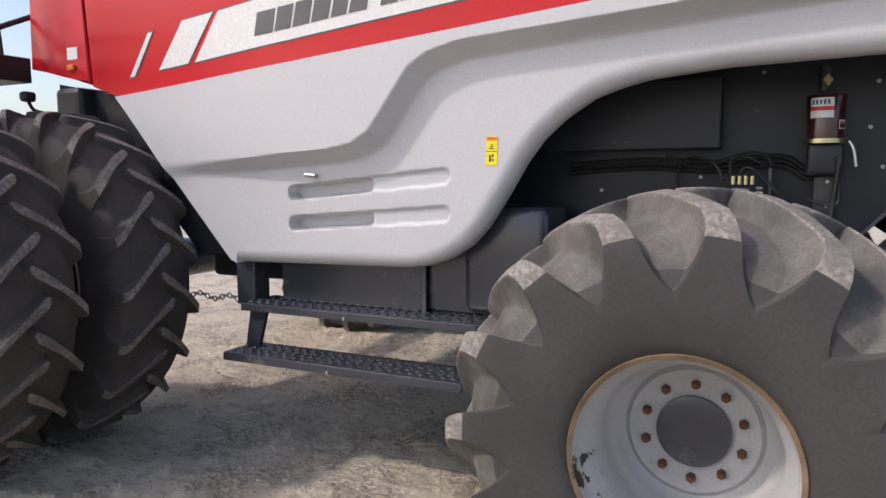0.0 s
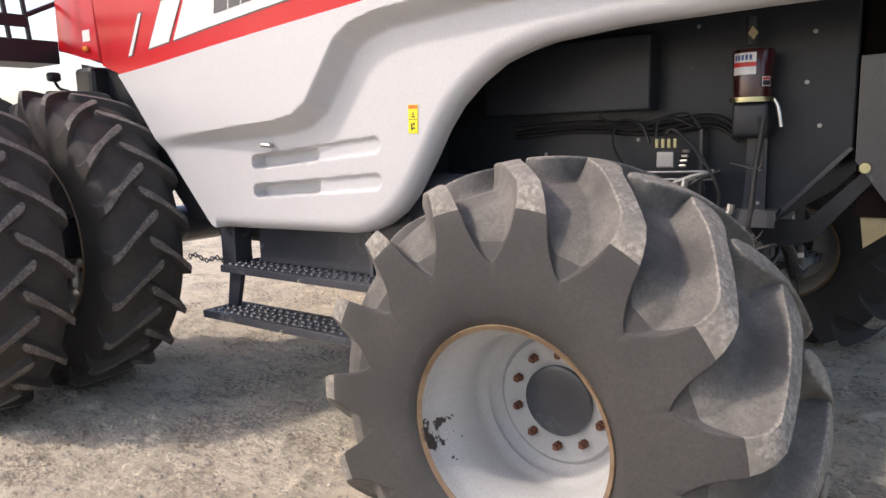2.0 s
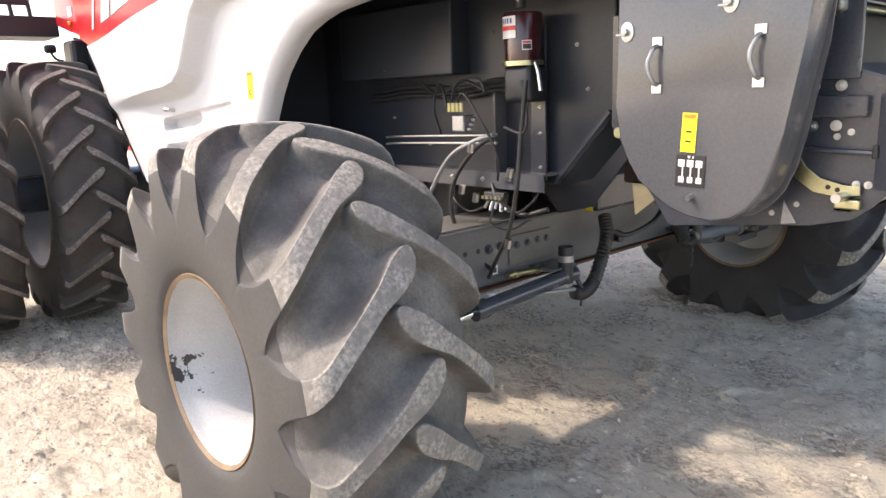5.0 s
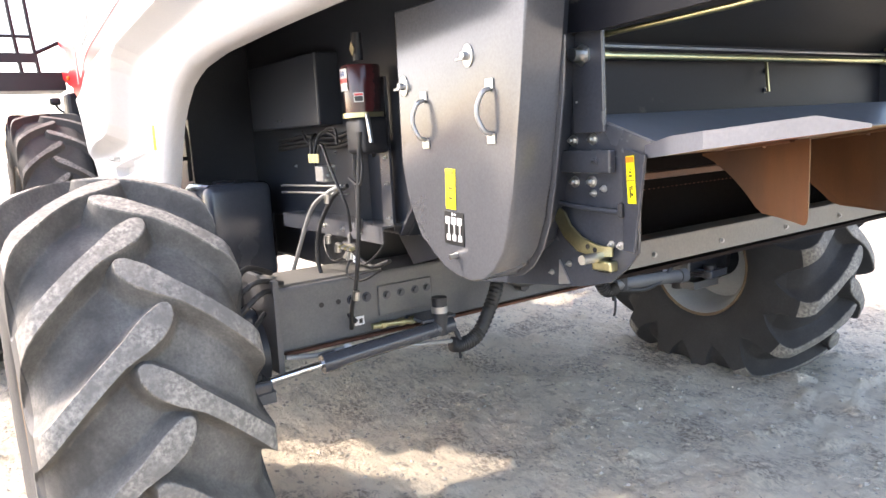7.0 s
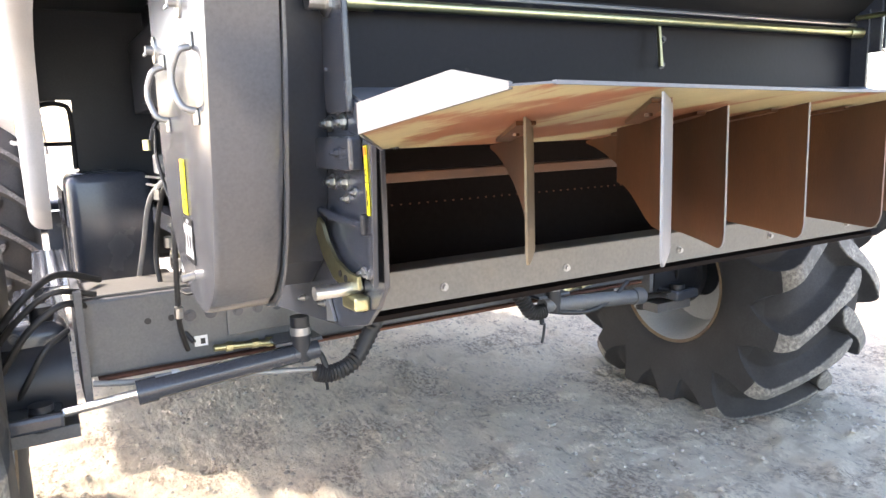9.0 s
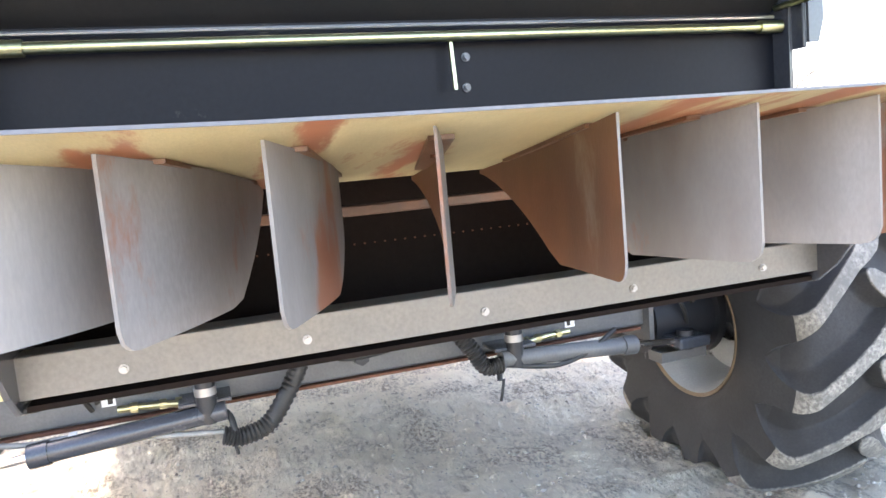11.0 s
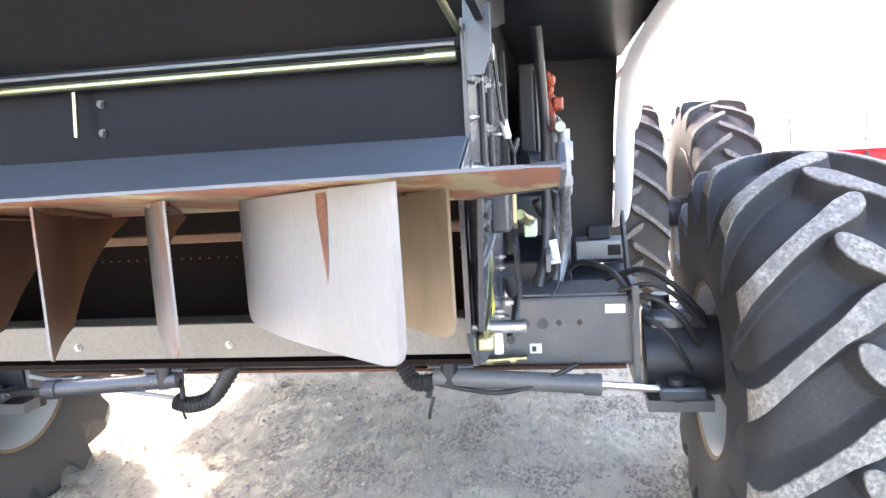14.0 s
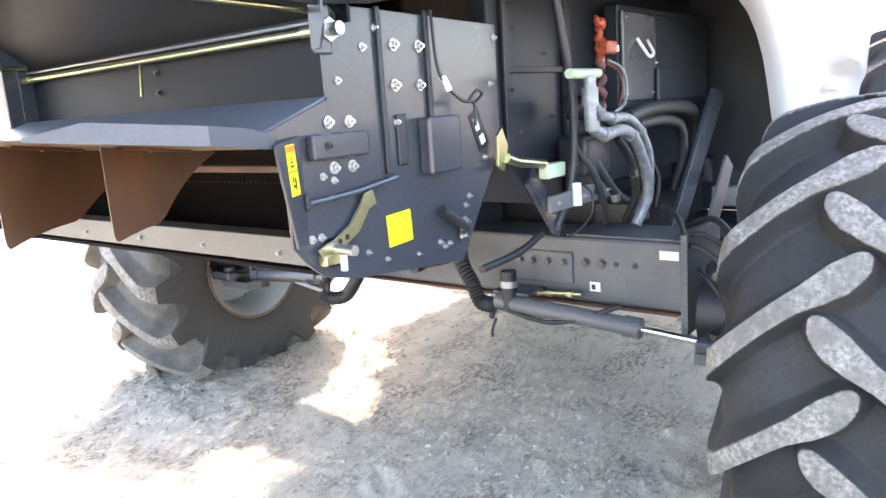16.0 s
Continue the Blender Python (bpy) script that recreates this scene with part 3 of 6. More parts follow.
    bmesh.ops.recalc_face_normals(bm, faces=bm.faces)
    for e in bm.edges:
        e.smooth = e.calc_face_angle(0) < radians(36)
    bm.to_mesh(me)
    bm.free()
    return me


M_TREAD = worn_tops(M_FLANK, "worn_dusty_tread", (0.16, 0.15, 0.134), (0.36, 0.335, 0.29))
M_TREAD_DARK = worn_tops(M_FLANK2, "worn_dark_tread", (0.15, 0.139, 0.122), (0.37, 0.34, 0.29))
M_TREAD_BROWN = worn_tops(M_TYRE2, "worn_brown_tread", (0.10, 0.09, 0.082), (0.25, 0.225, 0.20))


def wheel(name, R, W, rim, lugs, height, width, dish, tread, label, hub_r=0.14, bolts=10, bolt_r=0.19):
    """A wheel about the y axis, its outer face towards -y; dish: how deep the disc lies behind the outer flange."""
    w = new(name)
    w.parent = combine
    w["label"] = label
    mats = {M_TYRE: [M_TYRE, M_TREAD], M_TYRE3: [M_TYRE3, M_TREAD_DARK]}.get(tread, [tread, M_TREAD_BROWN])
    ty = new("tyre", tyre_mesh("tyre", R, W, rim, height, lugs, width / 0.082, mats))
    ty.parent = w
    ty["label"] = "dusty black rubber tyre with deep chevron lugs"
    h = W / 2 * 0.86
    r = rim
    part("rim_flange", lathe([(-h - 0.012, r + 0.005), (-h - 0.02, r + 0.020), (-h - 0.006, r + 0.026), (-h + 0.006, r + 0.012)], 64, True), M_RIMRUST, w, "yellowed and rusty rim edge", smooth=50)
    part("rim_flange", lathe([(h + 0.012, r + 0.005), (h + 0.02, r + 0.020), (h + 0.006, r + 0.026), (h - 0.006, r + 0.012)], 64, True), M_RIMRUST, w, smooth=50)
    d = -h + dish
    prof = [(-h - 0.012, r + 0.006), (-h + 0.015, r - 0.002), (-h + 0.045, r - 0.006), (-h + 0.055, r - 0.016), (-h + 0.085, r - 0.020), (-h + 0.10, r - 0.034), (d - 0.09, r - 0.036), (d - 0.06, r - 0.048), (d - 0.045, r - 0.062), (d - 0.03, r - 0.052),
            (d - 0.012, r - 0.07), (d, r - 0.09), (d - 0.012, r - 0.105), (d - 0.004, bolt_r + 0.02), (d, hub_r)]
    back = [(d + 0.014, hub_r), (d + 0.014, r - 0.06), (h - 0.05, r - 0.03), (h + 0.012, r + 0.006)]
    part("rim", lathe(prof + back, 64), M_RIM, w, "off-white painted steel rim with chipped patches", smooth=45)
    part("hub", lathe([(d + 0.02, hub_r), (d - 0.018, hub_r), (d - 0.022, hub_r - 0.01), (d - 0.018, 0.05), (d - 0.022, 0.02), (d - 0.022, 0.001)], 40), M_DARK, w, "grey hub cap plate", smooth=30)
    for i in range(bolts):
        a = 2 * math.pi * (i + 0.3) / bolts
        x, z = bolt_r * math.cos(a), bolt_r * math.sin(a)
        bm = cyl((x, d + 0.004, z), (x, d - 0.022, z), 0.0155, n=6)
        add_cyl(bm, (x, d - 0.022, z), (x, d - 0.034, z), 0.009, n=8)
        part("wheel_nut", bm, M_RUST, w, "rusty red wheel nut" if i == 0 else "")
    return w


def settle(w, low=-0.012, start=0.30, out=0.10):
    """Flattens the tyre of a placed wheel where it stands on the ground, its sidewalls bulging."""
    me = w.children[0].data
    m = w.matrix_basis
    back = m.inverted()
    pts = [m @ v.co for v in me.vertices]
    k = (start - low) / (start - min(p.z for p in pts))
    mid = m.translation.y
    for v, p in zip(me.vertices, pts):
        if p.z < start:
            d = start - p.z
            bulge = 1 + out * math.sin(min(1.0, d / start) * math.pi) * min(1.0, abs(p.y - mid) / 0.25)
            v.co = back @ Vector((p.x, mid + (p.y - mid) * bulge, start - d * k))


lw = wheel("rear_wheel", 0.80, 0.66, 0.311, 15, 0.085, 0.082, 0.324, M_TYRE, "rear steering wheel with dusty deep-lug tyre", 0.118, 10, 0.158)
lw.matrix_basis = pose(-0.252, 2.425, 0.593, 0, -6, 0)
FLIP = Matrix.Diagonal((1, -1, 1, 1))
# right wheel takes the rubber that has its shade in the colour
rw = wheel("rear_wheel", 0.80, 0.66, 0.311, 15, 0.085, 0.082, 0.324, M_TYRE3, "rear steering wheel with deep-lug tyre in shade-darkened rubber", 0.118, 10, 0.158)
rw.matrix_basis = pose(-0.18, 6.005, 0.615, 0, 7.2, 0) @ FLIP
for w in (lw, rw):
    settle(w)
fw = wheel("drive_wheel", 0.90, 0.48, 0.50, 20, 0.052, 0.044, 0.28, M_TYRE2, "large dual drive wheel with dusty lugged tyre", 0.16, 10, 0.22)
fw.matrix_basis = pose(-3.69, 1.98, 0.885)
copy_thing(fw, pose(-3.69, 2.655, 0.885, 0, 7, 0))
for y, turn in ((2 * YC - 1.98, 4), (2 * YC - 2.655, 11)):
    copy_thing(fw, pose(-3.69, y, 0.885, 0, turn, 0) @ FLIP)
part("drive_axle", cyl((-3.69, 1.9, 0.885), (-3.69, 2 * YC - 1.9, 0.885), 0.13, n=24), M_DARK, combine, "dark grey drive axle between the dual wheels", smooth=40)

# ---- small repeated pieces ----
def bolt(parent, x, y, z, r, side, material=None, label=""):
    """A hex bolt on a washer, on a face across y, standing out by side (-1: towards the left)."""
    r *= 0.78
    bm = cyl((x, y, z), (x, y + side * 0.003, z), r * 1.5, n=14)
    add_cyl(bm, (x, y + side * 0.003, z), (x, y + side * (0.003 + r * 0.9), z), r, n=6)
    add_cyl(bm, (x, y + side * 0.003, z), (x, y + side * (0.006 + r * 1.4), z), r * 0.5, n=8)
    return part("bolt", bm, material or M_STEEL, parent, label)


def bolt_x(parent, x, y, z, r, material=None):
    bm = cyl((x, y, z), (x + 0.003, y, z), r * 1.5, n=14)
    add_cyl(bm, (x + 0.003, y, z), (x + 0.003 + r, y, z), r, n=6)
    return part("bolt", bm, material or M_STEEL, parent)


def sticker(name, parent, x, y, z, w, h, side, material, label, marks=(), tilt=0.0):
    """A thin decal on a face across y. marks: (u0, v0, u1, v1, material) in fractions of its size."""
    bm = bmesh.new()
    rot = Matrix.Translation((x, 0, z)) @ pose(0, 0, 0, 0, tilt, 0) @ Matrix.Translation((-x, 0, -z))
    mats = [material]
    ya, yb = sorted((y, y + side * 0.0015))
    add_box(bm, (x - w / 2, ya, z - h / 2), (x + w / 2, yb, z + h / 2), 0, rot)
    for u0, v0, u1, v1, m in marks:
        if m not in mats:
            mats.append(m)
        ya, yb = sorted((y + side * 0.0015, y + side * 0.0024))
        add_box(bm, (x + (u0 - 0.5) * w, ya, z + (v0 - 0.5) * h), (x + (u1 - 0.5) * w, yb, z + (v1 - 0.5) * h), 0, rot, mi=mats.index(m))
    return part(name, bm, mats, parent, label)


WARN = [(0.04, 0.86, 0.96, 0.98, M_ORANGE), (0.3, 0.56, 0.7, 0.60, M_LABELBLACK), (0.38, 0.64, 0.62, 0.68, M_LABELBLACK), (0.45, 0.7, 0.55, 0.74, M_LABELBLACK), (0.05, 0.47, 0.95, 0.49, M_LABELBLACK),
        (0.3, 0.12, 0.45, 0.36, M_LABELBLACK), (0.5, 0.16, 0.72, 0.22, M_LABELBLACK), (0.55, 0.28, 0.68, 0.38, M_LABELBLACK)]

side_panels = [o for o in combine.children if o.name.startswith("side_panel")]
upper_panels = [o for o in combine.children if o.name.startswith("upper_panel")]
LP, UP = side_panels[0], upper_panels[0]

# left panel details
sticker("warning_label", LP, -1.126, panel_y(-1.126, 1.532) - 0.001, 1.532, 0.051, 0.12, -1, M_YELLOW, "yellow safety label with orange header", WARN, 2)
kx, kz = -2.02, 1.432
bm = cyl((kx, panel_y(kx, kz), kz), (kx, panel_y(kx, kz) - 0.03, kz), 0.012, n=12)
add_cyl(bm, (kx + 0.02, panel_y(kx, kz) - 0.03, kz), (kx - 0.035, panel_y(kx, kz) - 0.036, kz + 0.004), 0.011, n=10)
part("panel_latch", bm, M_STEEL, LP, "bright metal panel latch", smooth=40)


def band_quad(pts, material, name, label, lift=0.002):
    """A thin decal on the red panel, bent to it. pts: its four corners from the lower front one, x and height above the red panel's lower edge."""
    bm = bmesh.new()
    (x0, h0), (x1, h1), (x2, h2), (x3, h3) = pts
    n = max(2, int((x1 - x0) / 0.05))
    rows = []
    for i in range(n + 1):
        t = i / n
        ring = []
        for x, h in ((x0 + (x1 - x0) * t, h0 + (h1 - h0) * t), (x3 + (x2 - x3) * t, h3 + (h2 - h3) * t)):
            z = red_line(x) + h
            for d in (lift, lift - 0.0012):
                ring.append(bm.verts.new((x, red_y(x, z) - d, z)))
        rows.append([ring[0], ring[1], ring[3], ring[2]])
    for a, b in zip(rows, rows[1:]):
        for k in range(4):
            bm.faces.new((a[k], a[(k + 1) % 4], b[(k + 1) % 4], b[k]))
    bm.faces.new(rows[0])
    bm.faces.new(rows[-1][::-1])
    return part(name, bm, material, UP, label)


band_quad([(-3.243, 0.084), (-3.187, 0.084), (-3.013, 0.30), (-3.067, 0.30)], M_DECAL_GREY, "stripe", "")
band_quad([(-3.232, 0.09), (-3.195, 0.09), (-3.025, 0.294), (-3.06, 0.294)], M_WHITE, "stripe", "white slanted stripe", 0.004)
band_quad([(-3.012, 0.089), (-2.77, 0.089), (-2.553, 0.315), (-2.798, 0.315)], M_DECAL_GREY, "stripe", "")
band_quad([(-3.0, 0.096), (-2.776, 0.096), (-2.564, 0.308), (-2.792, 0.308)], M_WHITE, "stripe", "white slanted stripe", 0.004)
band_quad([(-2.733, 0.087), (0.78, 0.118), (0.78, 0.367), (-2.522, 0.312)], M_DECAL_GREY, "name_band_edge", "")
band_quad([(-2.722, 0.094), (0.78, 0.125), (0.78, 0.36), (-2.528, 0.305)], M_WHITE, "name_band", "white decal band with dark grey lettering blocks", 0.004)
x = -2.297
for i, w in enumerate((0.115, 0.093, 0.092, 0.092, 0.08, 0.091, 0, 0.086, 0.086, 0.097, 0.097, 0.09, 0.086, 0.096, 0.096)):
    if not w:
        x += 0.055
        continue
    h0 = 0.148 + 0.004 * (x + 2.3) * 2
    band_quad([(x, h0), (x + w, h0), (x + w + 0.030, h0 + 0.102), (x + 0.030, h0 + 0.102)], M_DECAL_GREY, "lettering_block", "dark grey lettering block" if i == 0 else "", 0.006)
    x += w + 0.014

# red front pillar with reflector and lamp
pillar = part("front_pillar", plate([(-4.07, 2.06), (-3.93, 2.035), (-3.74, 1.99), (-3.56, 1.94), (-3.60, 2.30), (-3.63, 2.85), (-4.05, 2.85)], "y", 2.875, 0.10, 0.02, 3), M_RED, combine, "glossy red front corner pillar", smooth=40)
sticker("reflector", pillar, -3.70, 2.873, 2.125, 0.085, 0.068, -1, M_WHITE, "white square reflector")
part("marker_lamp", box((-3.735, 2.855, 2.03), (-3.68, 2.874, 2.062), 0.008, seg=3), M_AMBER, pillar, "small amber marker lamp", smooth=50)
part("corner_infill", plate([(-3.9, 1.97), (-3.345, 1.87), (-2.60, 1.02), (-2.85, 1.02), (-3.4, 1.6), (-3.9, 1.7)], "y", 2.93, 0.02), M_BLACK, combine)

# cab platform and rails at the front
plat = part("cab_platform", box((-4.50, 1.3, 1.985), (-4.10, 2.90, 2.13), 0.006), M_BLACK, combine, "black cab access platform with rails")
part("deck_edge", box((-4.11, 1.3, 2.20), (-4.085, 2.72, 2.275), 0.004), M_BLACK, plat)
for y in (2.72, 2.60, 2.28, 1.75):
    part("rail_post", tube([(-4.1, y, 2.12), (-4.1, y - 0.03, 2.5), (-4.12, y - 0.06, 3.1)], 0.016, 8, 3), M_BLACK, plat)
part("rail", tube([(-4.1, 1.3, 2.42), (-4.1, 2.7, 2.40)], 0.014, 8, 1), M_BLACK, plat)
part("rail", tube([(-4.1, 2.70, 2.27), (-4.1, 2.93, 2.38)], 0.016, 8, 1), M_BLACK, plat)
part("fender_bracket", box((-3.80, 2.82, 1.72), (-3.60, 3.1, 1.93), 0.03), M_BLACK, combine)
bm = box((-4.02, 2.75, 1.86), (-3.96, 2.83, 1.92), 0.02, seg=3)
add_tube(bm, [(-3.99, 2.79, 1.87), (-3.99, 2.82, 1.82), (-3.95, 2.86, 1.80)], 0.010, 8, 3)
lampb = part("work_lamp", bm, M_BLACK, plat, "small black work lamp", smooth=50)

# access steps
for x0, x1, y0, y1, z0, z1 in ((-2.49, -1.19, 2.83, 3.09, 0.752, 0.790), (-2.505, -1.205, 2.71, 2.95, 0.522, 0.562)):
    bm = box((x0, y0, z0), (x1, y0 + 0.01, z1), 0.003)
    add_box(bm, (x0, y0 + 0.01, z1 - 0.006), (x1, y1, z1), 0.0)
    add_box(bm, (x0, y1, z0), (x1, y1 + 0.008, z1), 0.0)
    step = part("access_step", bm, M_DARK, combine, "dark grey perforated steel access step")
    bm = bmesh.new()
    nx = 24
    for i in range(nx):
        for j in range(4):
            cx = x0 + (x1 - x0) * (i + 0.5 + 0.25 * (j % 2)) / (nx + 0.5)
            cy = y0 + 0.03 + (y1 - y0 - 0.05) * (j + 0.5) / 4
            add_cyl(bm, (cx, cy, z1 - 0.001), (cx, cy, z1 + 0.006), 0.019, 0.012, n=8)
            add_cyl(bm, (cx, cy, z1 + 0.005), (cx, cy, z1 + 0.0065), 0.009, n=8, mi=1)
    tagged(part("grip_nub", bm, [M_DARK, M_BLACK], step, "raised round grip perforations"), kind="stuff")
    part("step_bolt", cyl(((x0 + x1) / 2 - 0.02, y0, z0 + 0.012), ((x0 + x1) / 2 - 0.02, y0 - 0.015, z0 + 0.012), 0.009, n=6), M_STEEL, step)
part("step_hanger", plate([(-2.46, 0.76), (-2.36, 0.76), (-2.42, 0.55), (-2.50, 0.55)], "y", 2.87, 0.03), M_DARK, combine)
part("step_hanger", plate([(-1.235, 0.785), (-1.20, 0.785), (-1.225, 0.54), (-1.26, 0.54)], "y", 2.84, 0.03), M_DARK, combine)
part("step_hanger", box((-2.60, 2.93, 0.76), (-2.48, 3.05, 1.02), 0.006), M_DARK, combine)
part("toolbox", box((-2.36, 3.0, 0.79), (-1.535, 3.3, 1.20), 0.012), M_DARK, combine, "dark grey toolbox behind the steps")
part("toolbox", box((-1.515, 3.02, 0.80), (-1.13, 3.3, 1.20), 0.012), M_DARK, combine)
part("toolbox_strap", box((-1.535, 2.985, 0.79), (-1.512, 3.0, 1.03), 0.002), M_COVER, combine)
bm = bmesh.new()
for i in range(16):
    c = Vector((-2.93 + i * 0.026, 2.95, 0.785 + 0.012 * math.sin(i * 0.8)))
    add_tube(bm, [c + Vector((0.016 * math.cos(a), 0.006 * math.sin(a) * (i % 2), 0.010 * math.sin(a) * (1 - i % 2) + 0.004 * math.sin(a))) for a in (0, 1.6, 3.1, 4.7, 6.2)], 0.004, 5, 2)
part("chain", bm, M_COVER, combine, "dull steel chain")

# ---- body core ----
body = part("body_shell", plate([(-3.0, 1.10), (0.20, 1.10), (0.445, 1.37), (0.445, 2.7), (-3.0, 2.7)], "y", 3.42, 1.56, 0.008), M_INNER, combine, "dark grey steel body side behind the wheel arch")
part("arch_roof", box((-1.42, 2.86, 2.02), (0.92, 3.415, 2.04), 0.004), M_INNER, combine, "dark sheet closing the wheel arch above")
part("arch_roof", box((-1.42, 4.985, 1.93), (1.05, 5.53, 1.95), 0.004), M_INNER, combine)
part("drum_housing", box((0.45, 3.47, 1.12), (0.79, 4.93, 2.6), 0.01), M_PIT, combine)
part("panel_flange", plate([(0.448, 1.375), (0.438, 1.385), (0.19, 1.115), (0.20, 1.105)], "y", 3.385, 0.034, 0.001), M_DARK, combine)
# added box for unclear dark parts; hides the bright ground beyond the axle
part("mid_frame", box((-1.34, 3.48, 0.86), (-0.44, 4.92, 1.10), 0.02), M_BLACK, combine, "dark blocker box added ahead of the axle")
part("under_body", box((-3.1, 3.28, 0.84), (-1.32, 5.12, 1.12), 0.03), M_BLACK, combine)
part("hood_roof", box((-3.6, 2.72, 2.75), (2.15, 5.68, 2.80), 0.01), M_HOOD, combine)
part("arch_bulkhead", plate([(2.90, 1.62), (3.08, 1.62), (3.08, 0.9), (3.44, 0.9), (3.44, 2.7), (2.82, 2.7)], "x", -1.37, 0.012), M_INNER, combine, "dark grey bulkhead inside the wheel arch")
part("arch_bulkhead", plate([(4.96, 0.92), (5.46, 0.92), (5.49, 1.62), (5.58, 2.7), (4.96, 2.7)], "x", -1.45, 0.012), M_BLACK, combine)
part("grab_rail", tube([(-1.40, 2.93, 1.30), (-1.40, 2.93, 1.55), (-1.40, 2.96, 1.60), (-1.40, 3.04, 1.60), (-1.40, 3.07, 1.55), (-1.40, 3.07, 1.30)], 0.012, 8, 4), M_BLACK, combine, "black bent tube rail", smooth=60)
part("grab_rail", tube([(-1.40, 2.93, 1.42), (-1.40, 3.07, 1.42)], 0.010, 8, 1), M_BLACK, combine)
tank = part("plastic_tank", box((-1.33, 3.0, 0.80), (-0.93, 3.34, 1.295), 0.045, seg=3), M_DARK, combine, "dark blue-grey plastic tank beside the axle", smooth=50)
part("tank_tray", box((-1.36, 2.98, 0.765), (-0.86, 3.42, 0.785), 0.003), M_PALE, combine, "pale steel tray under the tank")
part("inner_panel", box((-1.06, 3.31, 1.54), (-0.275, 3.425, 1.84), 0.008), M_INNER, body, "grey flat junction box lid")
for x, z in ((-0.72, 1.575), (-0.67, 1.575), (-0.14, 1.70)):
    bolt(body, x, 3.31 if z < 1.6 else 3.42, z, 0.006, -1, M_COVER)
part("inner_post", box((-0.085, 3.35, 1.10), (-0.072, 3.42, 1.46), 0.002), M_COVER, body)
rail = part("angle_rail", plate([(3.30, 1.15), (3.30, 1.085), (3.306, 1.085), (3.306, 1.144), (3.42, 1.144), (3.42, 1.15)], "x", -0.73, 0.945, 0), M_COVER, combine, "grey steel angle rail")
for x in (-0.28, -0.1, 0.05):
    bolt(rail, x, 3.30, 1.12, 0.008, -1)
part("rail_gusset", plate([(0.05, 1.10), (0.30, 1.10), (0.60, 1.42), (0.60, 1.36), (0.32, 1.02), (0.16, 0.98)], "y", 3.46, 0.012), M_BLACK, combine)
for z in (1.255, 1.285):
    part("pipe", tube([(-0.72, 3.30, z - 0.01), (-0.55, 3.27, z), (0.0, 3.28, z + 0.012)], 0.005, 8, 4), M_STEEL, combine, "thin steel hydraulic pipe", smooth=60)

# grease pump: maroon reservoir on a dark base
pump = new("grease_pump")
pump.parent = combine
pump["label"] = "grease pump with maroon reservoir"
px, py = 0.115, 3.31
bm = bmesh.new()
add_lathe(bm, [(-0.088, 0.001), (-0.088, 0.066), (0.078, 0.073), (0.086, 0.070), (0.088, 0.001)], 28)
bmesh.ops.transform(bm, matrix=Matrix.Translation((px, py, 1.655)) @ pose(0, 0, 0, 90, 0, 0), verts=bm.verts)
part("reservoir", bm, M_MAROON, pump, "translucent maroon plastic reservoir", smooth=40)
part("reservoir_ring", cyl((px, py, 1.553), (px, py, 1.570), 0.077, n=28), M_PASS, pump, "brass coloured clamp ring", smooth=40)
part("pump_base", box((px - 0.062, py - 0.05, 1.42), (px + 0.068, py + 0.07, 1.555), 0.02, seg=3), M_BLACK, pump, smooth=50)
part("pump_bracket", plate([(px - 0.035, 1.12), (px + 0.045, 1.12), (px + 0.045, 1.70), (px - 0.02, 1.70)], "y", py + 0.072, 0.012), M_DARK, pump, "grey upright mounting plate")
for z in (1.17, 1.30, 1.40):
    bolt(pump, px + 0.02, py + 0.072, z, 0.006, -1)
part("pump_tag", plate([(px - 0.016, 1.80), (px + 0.004, 1.775), (px + 0.02, 1.80), (px, 1.825)], "y", py - 0.03, 0.002, 0), M_CREAM, pump, "small pale tag on a wire")
part("pump_neck", cyl((px - 0.01, py, 1.76), (px - 0.01, py, 1.86), 0.02, n=12), M_BLACK, pump)
bm = bmesh.new()
mats = [M_WHITE, M_LABELRED, M_LABELBLUE]
def wrap(bm, a0, a1, z0, z1, r, mi):
    n = 6
    v = [[bm.verts.new((px + r * math.cos(a0 + (a1 - a0) * i / n), py + r * math.sin(a0 + (a1 - a0) * i / n), z)) for z in (z0, z1)] for i in range(n + 1)]
    for a, b in zip(v, v[1:]):
        bm.faces.new((a[0], b[0], b[1], a[1])).material_index = mi
wrap(bm, radians(222), radians(290), 1.650, 1.728, 0.0745, 0)
wrap(bm, radians(222), radians(290), 1.678, 1.694, 0.0752, 1)
for i in range(5):
    wrap(bm, radians(228 + 11 * i), radians(235 + 11 * i), 1.702, 1.720, 0.0752, 2)
part("maker_label", bm, mats, pump, "white label with red band and blue blocks")
bm = bmesh.new()
wrap(bm, radians(308), radians(336), 1.607, 1.641, 0.0735, 0)
wrap(bm, radians(310), radians(334), 1.610, 1.628, 0.0742, 1)
wrap(bm, radians(310), radians(334), 1.630, 1.638, 0.0742, 2)
part("small_label", bm, [M_WHITE, M_LABELBLACK, M_LABELRED], pump)
part("grease_nipple", tube([(px + 0.085, py - 0.03, 1.56), (px + 0.10, py - 0.035, 1.53), (px + 0.112, py - 0.035, 1.46)], 0.008, 8, 3), M_STEEL, pump, "bright steel hose fitting", smooth=50)

# grease manifold hanging under the angle rail
manifold = part("grease_manifold", box((-0.075, 3.275, 1.035), (0.035, 3.305, 1.072), 0.004), M_BLACK, combine, "small grease manifold with bright fittings")
